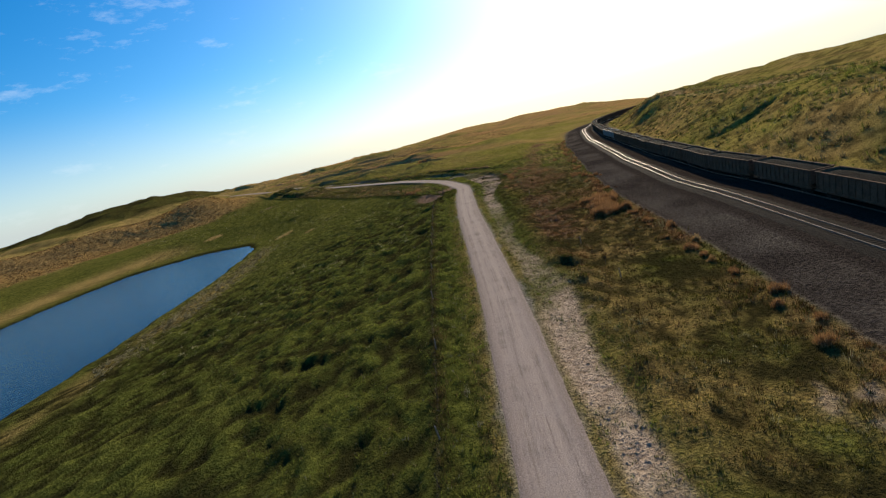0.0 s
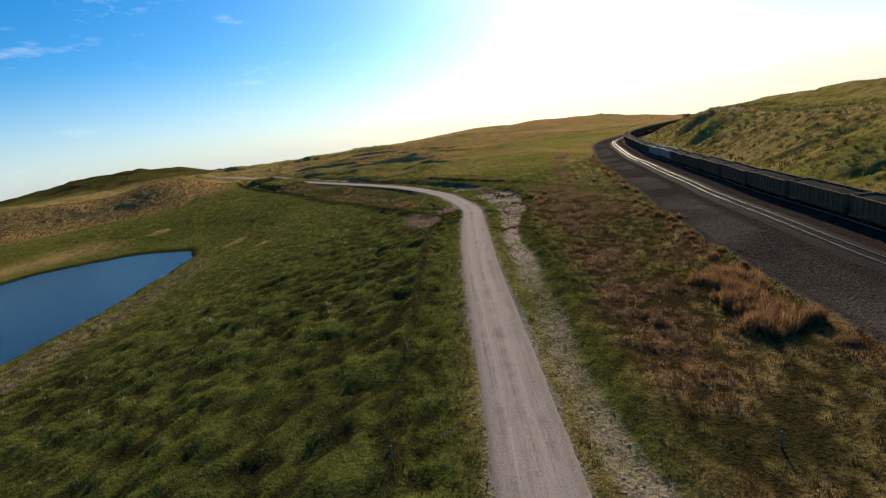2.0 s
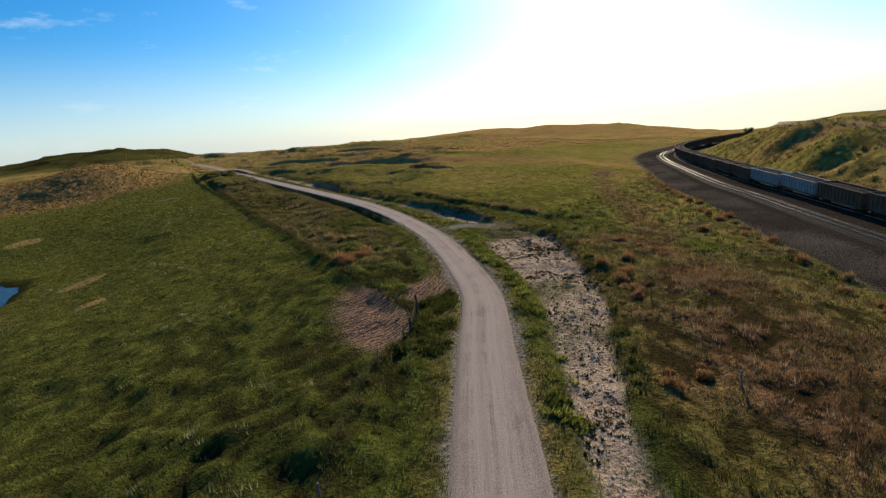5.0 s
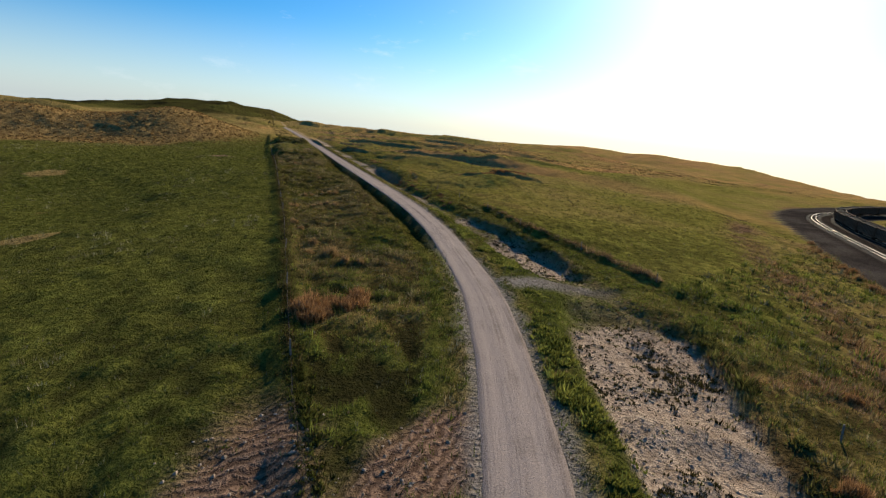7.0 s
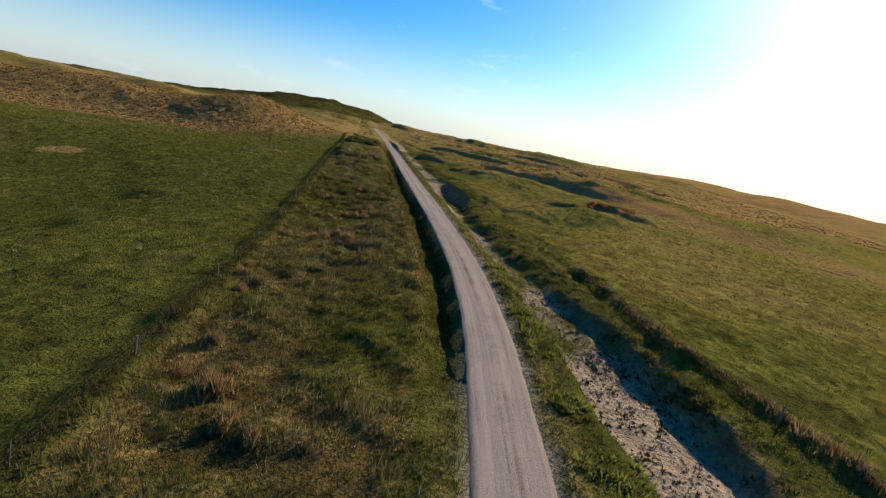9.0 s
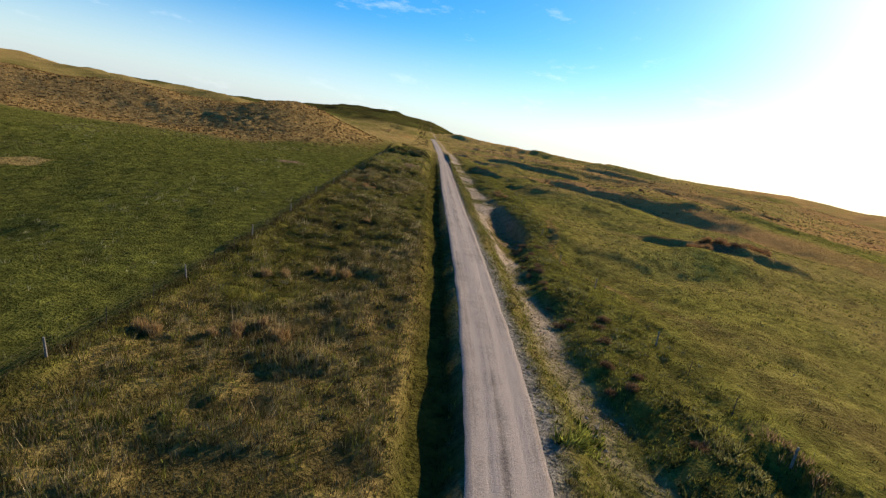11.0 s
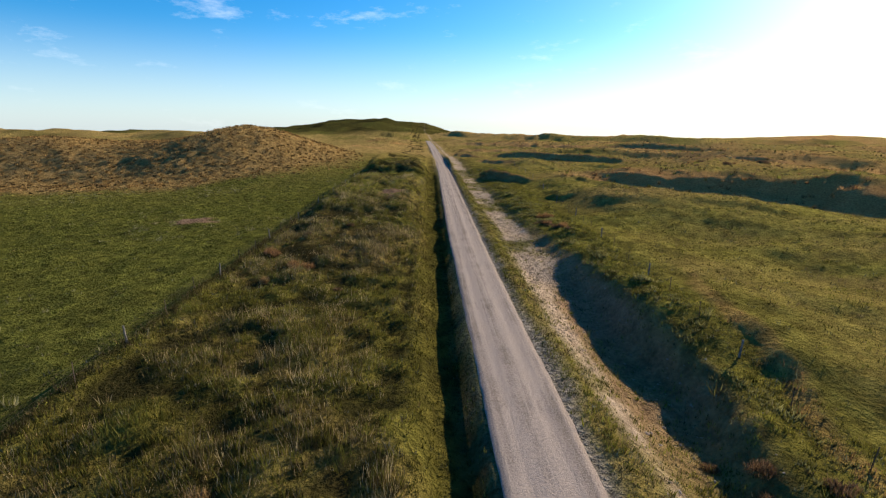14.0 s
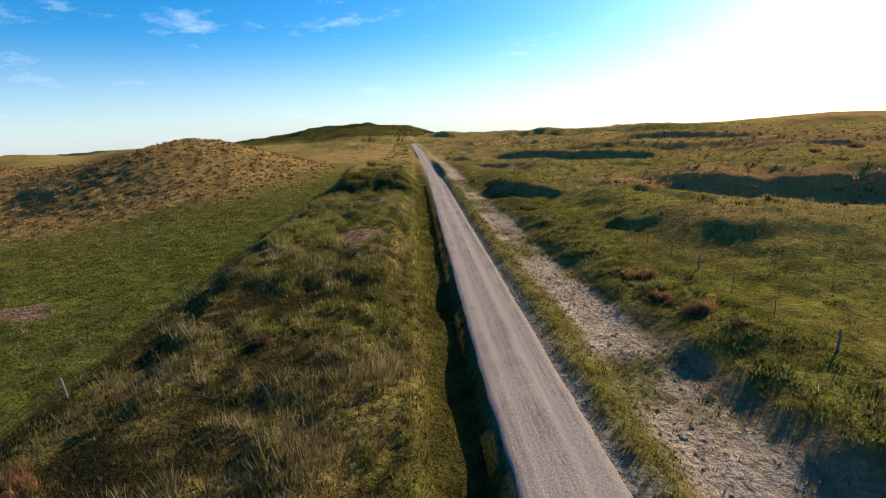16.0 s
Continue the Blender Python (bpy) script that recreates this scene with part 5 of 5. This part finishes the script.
tufts("ledge_grass", (122, 170), (133, 218), 26000, 0.46, 6, 32, "brown and pinkish dry grass along the low earth ledge", lambda q, c: np.exp(-((q.ed - 0.6) / 0.6) ** 2) * np.clip(0.6 + 1.2 * fbm(q.x, q.y, 4, 3, 320), 0, 1), 0.06, 7, 0.2, (np.array([0.09, 0.058, 0.030]), np.array([0.38, 0.26, 0.13])), False)
tufts("bank_weeds", (114, 200), (140, 400), 90000, 0.36, 9, 26, "low leafy weeds along the top of the bank", lambda q, c: np.exp(-((q.d - ditch_shape(q.ry)[1] - 3.6) / 1.3) ** 2) * np.clip(0.35 + 1.6 * fbm(q.x, q.y, 3, 3, 316), 0, 1), 0.10, 8, 0.1,
      (np.array([0.050, 0.052, 0.018]), np.array([0.30, 0.27, 0.10])), False, 0.9)
tufts("brown_weeds", (48, 50), (215, 235), 260000, 0.25, 6, 27, "dry brown and pinkish weeds in a strip across the flat", lambda q, c: np.clip(c["rust"] * (q.rd < -17) * (q.d > 11), 0, 1) * 0.8, 0.055, 7, 0.2,
      (np.array([0.10, 0.060, 0.036]), np.array([0.40, 0.265, 0.165])))
tufts("wash_weeds", (20, 20), (132, 420), 130000, 0.30, 7, 20, "grey and straw coloured weeds growing in the sandy wash", lambda q, c: sstep(4, 5.5, q.d) * sstep(16, 13, q.d) * c["sand"] * (1 - 0.8 * sstep(262, 268, q.ry) * sstep(298, 292, q.ry)) * np.clip(0.1 + 1.6 * fbm(q.x, q.y, 4, 3, 315), 0.05, 1) * 0.55, 0.06, 5, 0.3, None, False)
# blades coloured dark to give the shadow line along the fence
tufts("fence_grass", (10, 10), (92, 330), 420000, 0.62, 4, 22, "uncut grass along the foot of the fence, coloured dark for its shade", lambda q, c: np.exp(-((q.fd - 0.1) / 0.55) ** 2) * 0.9, 0.07, 5, 0.4, (np.array([0.030, 0.027, 0.009]), np.array([0.15, 0.115, 0.045])))
tufts("straw_stalks", (86, 165), (106, 400), 60000, 0.46, 5, 23, "pale dead stalks standing in the roadside grass", lambda q, c: sstep(-6.0, -6.8, q.d) * (q.fd > 0.2) * np.clip(0.25 + 1.2 * fbm(q.x, q.y, 7, 3, 312), 0, 1) * np.interp(q.ry, [210, 240], [0.24, 0.5]), 0.030, 5, 0.3, (np.array([0.15, 0.11, 0.045]), np.array([0.52, 0.40, 0.21])))
tufts("pale_weeds", (20, -14), (150, 150), 90000, 0.36, 5, 24, "pale grey-green weeds flecked over the flat by the wash", lambda q, c: sstep(7, 10, q.d) * (q.rd < -13) * np.clip(0.15 + 1.3 * fbm(q.x, q.y, 8, 3, 313), 0, 1) * 0.8, 0.045, 5, 0.3, (np.array([0.08, 0.085, 0.034]), np.array([0.36, 0.33, 0.18])))
tufts("pasture_weeds", (-10, 90), (84, 400), 22000, 0.62, 5, 25, "scattered pale weeds dotted over the pasture", lambda q, c: (q.fd < -2) * np.clip(0.15 + 1.2 * fbm(q.x, q.y, 16, 3, 314), 0, 1) * 0.8, 0.06, 5, 0.0, (np.array([0.10, 0.10, 0.04]), np.array([0.42, 0.38, 0.20])))
tufts("shore_tussocks", (-20, 100), (60, 235), 60000, 0.55, 8, 21, "pale dry tussocks along the pond shore", lambda q, c: np.exp(-((q.pond - 1.27) / 0.10) ** 2) * 0.8 * sstep(40, 26, q.x) * sstep(222, 200, q.y), 0.09, 6, 0.0, (np.array([0.10, 0.09, 0.04]), np.array([0.36, 0.31, 0.17])))


GATE_RUN = (float(np.interp(126, ROAD.p[:, 1], ROAD.s)), float(np.interp(152, ROAD.p[:, 1], ROAD.s)))


def build_clods():
    """Loose clods and stones on the floor of the wash."""
    rng = np.random.default_rng(31)
    n = 70000
    s, off = rng.uniform(45, 470, n), rng.uniform(2.5, 19, n)
    # some lie in the gateway, across the road
    gate = rng.uniform(0, 1, n) < 0.08
    s, off = np.where(gate, rng.uniform(*GATE_RUN, n), s), np.where(gate, rng.uniform(-19, -2.5, n), off)
    way = np.stack([np.interp(s, ROAD.s, ROAD.t[:, 0]), np.interp(s, ROAD.s, ROAD.t[:, 1])])
    x, y = np.interp(s, ROAD.s, ROAD.p[:, 0]) + way[1] * off, np.interp(s, ROAD.s, ROAD.p[:, 1]) - way[0] * off
    q = Spot(x, y)
    c = cover(q)
    on = rng.uniform(0, 1, n) < np.clip(c["sand"] * (q.d > 3.5) * (q.d < 17) + 0.4 * c["soil"] * (y < 160) + 0.25 * c["face"], 0, 1) * np.clip(0.55 + 1.2 * fbm(x, y, 3.5, 3, 321), 0.05, 1)
    x, y = x[on], y[on]
    n = len(x)
    z = ground_z(x, y)
    r = np.minimum(0.03 + 0.032 * rng.gamma(1.4, 1.0, n), 0.16)
    base = np.array([(1, 0, 0), (0.3, 0.95, 0), (-0.8, 0.6, 0), (-0.8, -0.6, 0), (0.3, -0.95, 0), (0, 0, 0.55), (0, 0, -0.5)])
    tri = np.array([(0, 1, 5), (1, 2, 5), (2, 3, 5), (3, 4, 5), (4, 0, 5), (1, 0, 6), (2, 1, 6), (3, 2, 6), (4, 3, 6), (0, 4, 6)])
    v = base[None] * r[:, None, None] * rng.uniform(0.55, 1.35, (n, 7, 3))
    v += np.stack([x, y, z + 0.2 * r], 1)[:, None]
    f = tri[None] + 7 * np.arange(n)[:, None, None]
    ob = mesh_object("clods", v.reshape(-1, 3), f.reshape(-1, 3), M_CLOD, None, False)
    return tagged(ob, "loose soil clods and stones scattered over the sandy wash", "stones", "", "stuff")


build_clods()


def shrub_meshes(seed, wide, tall, stems, low, high):
    """Stems and a feathery head of a dry shrub."""
    rng = np.random.default_rng(seed)
    bm = bmesh.new()
    for k in range(9):
        a, t = rng.uniform(0, 2 * np.pi), rng.uniform(0.2, 0.7)
        cyl(bm, (0.1 * math.cos(a), 0.1 * math.sin(a), -0.1), (t * wide * math.cos(a), t * wide * math.sin(a), tall * rng.uniform(0.5, 0.85)), 0.03, 0.008, 4)
    me = bpy.data.meshes.new("stems")
    bm.to_mesh(me)
    bm.free()
    me.materials.append(M_BARK)
    a, r = rng.uniform(0, 2 * np.pi, stems), np.sqrt(rng.uniform(0, 1, stems))
    head = rng.integers(0, 6, stems)
    turn, out, lift = rng.uniform(0, 2 * np.pi, 6), rng.uniform(0.1, 0.85, 6) * wide, rng.uniform(0.45, 1.0, 6)
    reach = rng.uniform(0.35, 0.65, 6) * wide
    x = np.cos(turn)[head] * out[head] + np.cos(a) * r * reach[head]
    y = np.sin(turn)[head] * out[head] + np.sin(a) * r * reach[head]
    z = tall * lift[head] * rng.uniform(0.0, 0.75, stems) * np.sqrt(np.clip(1 - (0.9 * r) ** 2, 0, 1))
    h = tall * 0.42 * rng.uniform(0.4, 1.5, stems) * lift[head]
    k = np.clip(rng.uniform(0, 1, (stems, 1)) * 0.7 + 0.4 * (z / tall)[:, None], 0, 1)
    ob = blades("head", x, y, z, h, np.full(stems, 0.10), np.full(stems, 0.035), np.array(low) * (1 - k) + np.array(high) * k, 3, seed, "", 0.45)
    head = ob.data
    bpy.data.objects.remove(ob)
    return me, head


SHRUBS = {
    "rust": [shrub_meshes(k, 0.95, 1.25, 420, (0.16, 0.078, 0.032), (0.54, 0.31, 0.14)) for k in (1, 2, 3)],
    "straw": [shrub_meshes(k, 0.7, 1.25, 330, (0.22, 0.13, 0.05), (0.60, 0.40, 0.18)) for k in (4, 5)],
    "brown": [shrub_meshes(k, 0.9, 0.9, 330, (0.09, 0.055, 0.03), (0.26, 0.16, 0.09)) for k in (6, 7)],
}
SHRUB_LABEL = {"rust": "rust-orange dry feathery weed shrub in the grass", "straw": "straw coloured clump of tall dry grass", "brown": "dull brown leafless shrub in the grass"}


def shrub(kind, x, y, size, rnd):
    stems, head = rnd.choice(SHRUBS[kind])
    ob = tagged(new("shrub"), SHRUB_LABEL[kind], "shrub", "dry shrubs in the grass")
    for n, me in (("stems", stems), ("foliage", head)):
        p = new(n, me)
        p.parent = ob
    ob.matrix_basis = pose(x, y, float(ground_z(x, y)) - 0.04, 0, 0, rnd.uniform(0, 360)) @ Matrix.Diagonal((size, size, size * rnd.uniform(0.8, 1.1), 1))


def plant_shrubs():
    rnd = random.Random(77)
    # the long orange thicket beside the ballast
    for k in range(46):
        k1, k2 = rnd.random(), rnd.gauss(0, 1.5)
        shrub("rust", 71.5 + 9.0 * k1 + 0.85 * k2, 58.6 + 12.5 * k1 - 0.55 * k2, rnd.uniform(1.0, 1.7), rnd)
    # single ones along the ballast edge
    for s in np.arange(40, 330, 3.4):
        if rnd.random() < 0.75:
            s2, o = s + rnd.uniform(-1.5, 1.5), rnd.uniform(13.0, 16.0)
            p, t = RAIL.at(s2), RAIL.way(s2)
            shrub("rust" if rnd.random() < 0.75 else "straw", p[0] - t[1] * o, p[1] + t[0] * o, rnd.uniform(0.5, 1.1), rnd)
    # thicket at the pasture fence and clumps in the strip
    for dx, dy in ((0, 0), (0.8, 1.6), (0.4, -1.8), (1.9, -0.6), (3.2, 1.2), (4.6, 0.4), (5.6, 1.9)):
        shrub("rust", 85.2 + dx, 165.9 + dy, rnd.uniform(1.1, 1.6), rnd)
    for x, y, size in ((89.9, 184.7, 1.7), (87.6, 186.6, 1.1), (91.6, 181.4, 1.2), (93, 180.2, 1.0), (88.4, 190, 0.9), (90.5, 186.5, 0.8), (88.0, 222.7, 1.0), (93.2, 224.1, 1.0),
                       (96.3, 224.1, 1.1), (97.9, 238.7, 1.2), (92.5, 237.5, 0.9), (90.8, 236.4, 0.9), (96.8, 263.3, 0.8), (90.2, 291.4, 0.8), (96.4, 238.7, 0.9), (92.8, 224.7, 1.1), (87.2, 223, 0.9), (95.7, 224.4, 0.8), (94.4, 225.3, 0.7), (91.6, 223.6, 0.8), (94.9, 239.3, 0.7), (86.9, 204, 1.0), (87.4, 200.5, 0.9), (86.7, 207.5, 0.8)):
        shrub("straw", x, y, size, rnd)
    for x, y in ((87.5, 301.2), (88.6, 300.2), (92.2, 294.3), (93.4, 294.9)):
        shrub("rust", x, y, 0.75, rnd)
    for x, y in ((97.8, 288.4), (95.5, 310.5), (91, 306)):
        shrub("brown", x, y, 0.7, rnd)
    # single bushes on the flat between wash and railway
    for x, y, size in ((92.1, 114.1, 1.0), (95.5, 114.1, 0.9), (111.8, 137.2, 1.1), (115.8, 136.6, 1.3), (111, 133.2, 1.4), (108.7, 131.5, 1.3), (107.2, 128.3, 1.2), (106.5, 129.8, 0.9),
                       (125, 144.5, 1.0), (141.3, 141.5, 1.1), (123.8, 140.6, 0.9), (106.4, 99.5, 1.2), (108.7, 102, 1.3), (109.5, 100.9, 1.0), (90.9, 75.7, 0.9), (106.6, 92, 0.9)):
        shrub("rust", x, y, 0.8 * size, rnd)
        for k in range(rnd.randint(1, 3)):
            shrub("rust" if k else "brown", x + rnd.gauss(0, 1.3), y + rnd.gauss(0, 1.3), size * rnd.uniform(0.3, 0.65), rnd)
    for x, y in ((64.1, 69.2), (65.6, 68), (67.4, 66.8), (66, 69.8), (74.4, 83.9), (80.6, 92.2), (99.4, 109.3), (84, 95.3), (87.8, 91.6)):
        shrub("brown", x, y, rnd.uniform(0.6, 1.0), rnd)
    # red-brown thicket on the eastern hummock, and bushes by the wash
    for k in range(40):
        k1 = rnd.random()
        shrub("rust" if k % 3 else "brown", 150 + 25 * k1 + rnd.gauss(0, 1.5), 274.5 + 11 * k1 + rnd.gauss(0, 1.6), rnd.uniform(0.7, 1.3), rnd)
    for k in range(9):
        shrub("rust" if k % 2 else "brown", 123.6 + rnd.gauss(0, 0.8), 314 + rnd.gauss(0, 3.4), rnd.uniform(0.6, 1.0), rnd)
    for k in range(26):
        y = rnd.uniform(214, 268)
        shrub("brown", 111 + rnd.uniform(7.6, 12.0), y, rnd.uniform(0.45, 0.85), rnd)
    # dark bushes along the far dune crest
    for k in range(16):
        shrub("brown", 170 + rnd.uniform(0, 90), 372 + rnd.uniform(-3, 16), rnd.uniform(0.8, 1.5), rnd)


plant_shrubs()


def build_tree(x, y, tall, seed):
    rng = random.Random(seed)
    z = float(ground_z(x, y))
    tree = tagged(new("tree"), "small dark leafy tree on the far rise", "tree", "far trees")
    tree.matrix_basis = pose(x, y, z - 0.1)
    bm = bmesh.new()
    cyl(bm, (0, 0, 0), (0.1, 0, tall * 0.45), 0.16, 0.10, 7)
    tips = []
    for k in range(7):
        a = rng.uniform(0, 6.28)
        tip = (math.cos(a) * tall * 0.26, math.sin(a) * tall * 0.26, tall * rng.uniform(0.55, 0.9))
        cyl(bm, (0.08, 0, tall * rng.uniform(0.3, 0.45)), tip, 0.07, 0.02, 5)
        tips.append(tip)
    part("trunk", bm, M_BARK, tree)
    g = np.random.default_rng(seed)
    n = 900
    c = np.array(tips)[g.integers(0, 7, n)] + g.normal(0, tall * 0.09, (n, 3))
    k = g.uniform(0, 1, (n, 1))
    ob = blades("crown", c[:, 0], c[:, 1], c[:, 2], np.full(n, 0.35), np.full(n, 0.15), np.full(n, 0.22), np.array([0.03, 0.04, 0.012]) * (1 - k) + np.array([0.08, 0.095, 0.03]) * k, 2, seed, "", 0.7)
    for key in ("label", "category", "kind"):
        if key in ob:
            del ob[key]
    ob.parent = tree


build_tree(352, 240, 6.5, 5)
build_tree(368, 246, 5.0, 6)
build_tree(380, 236, 5.0, 7)
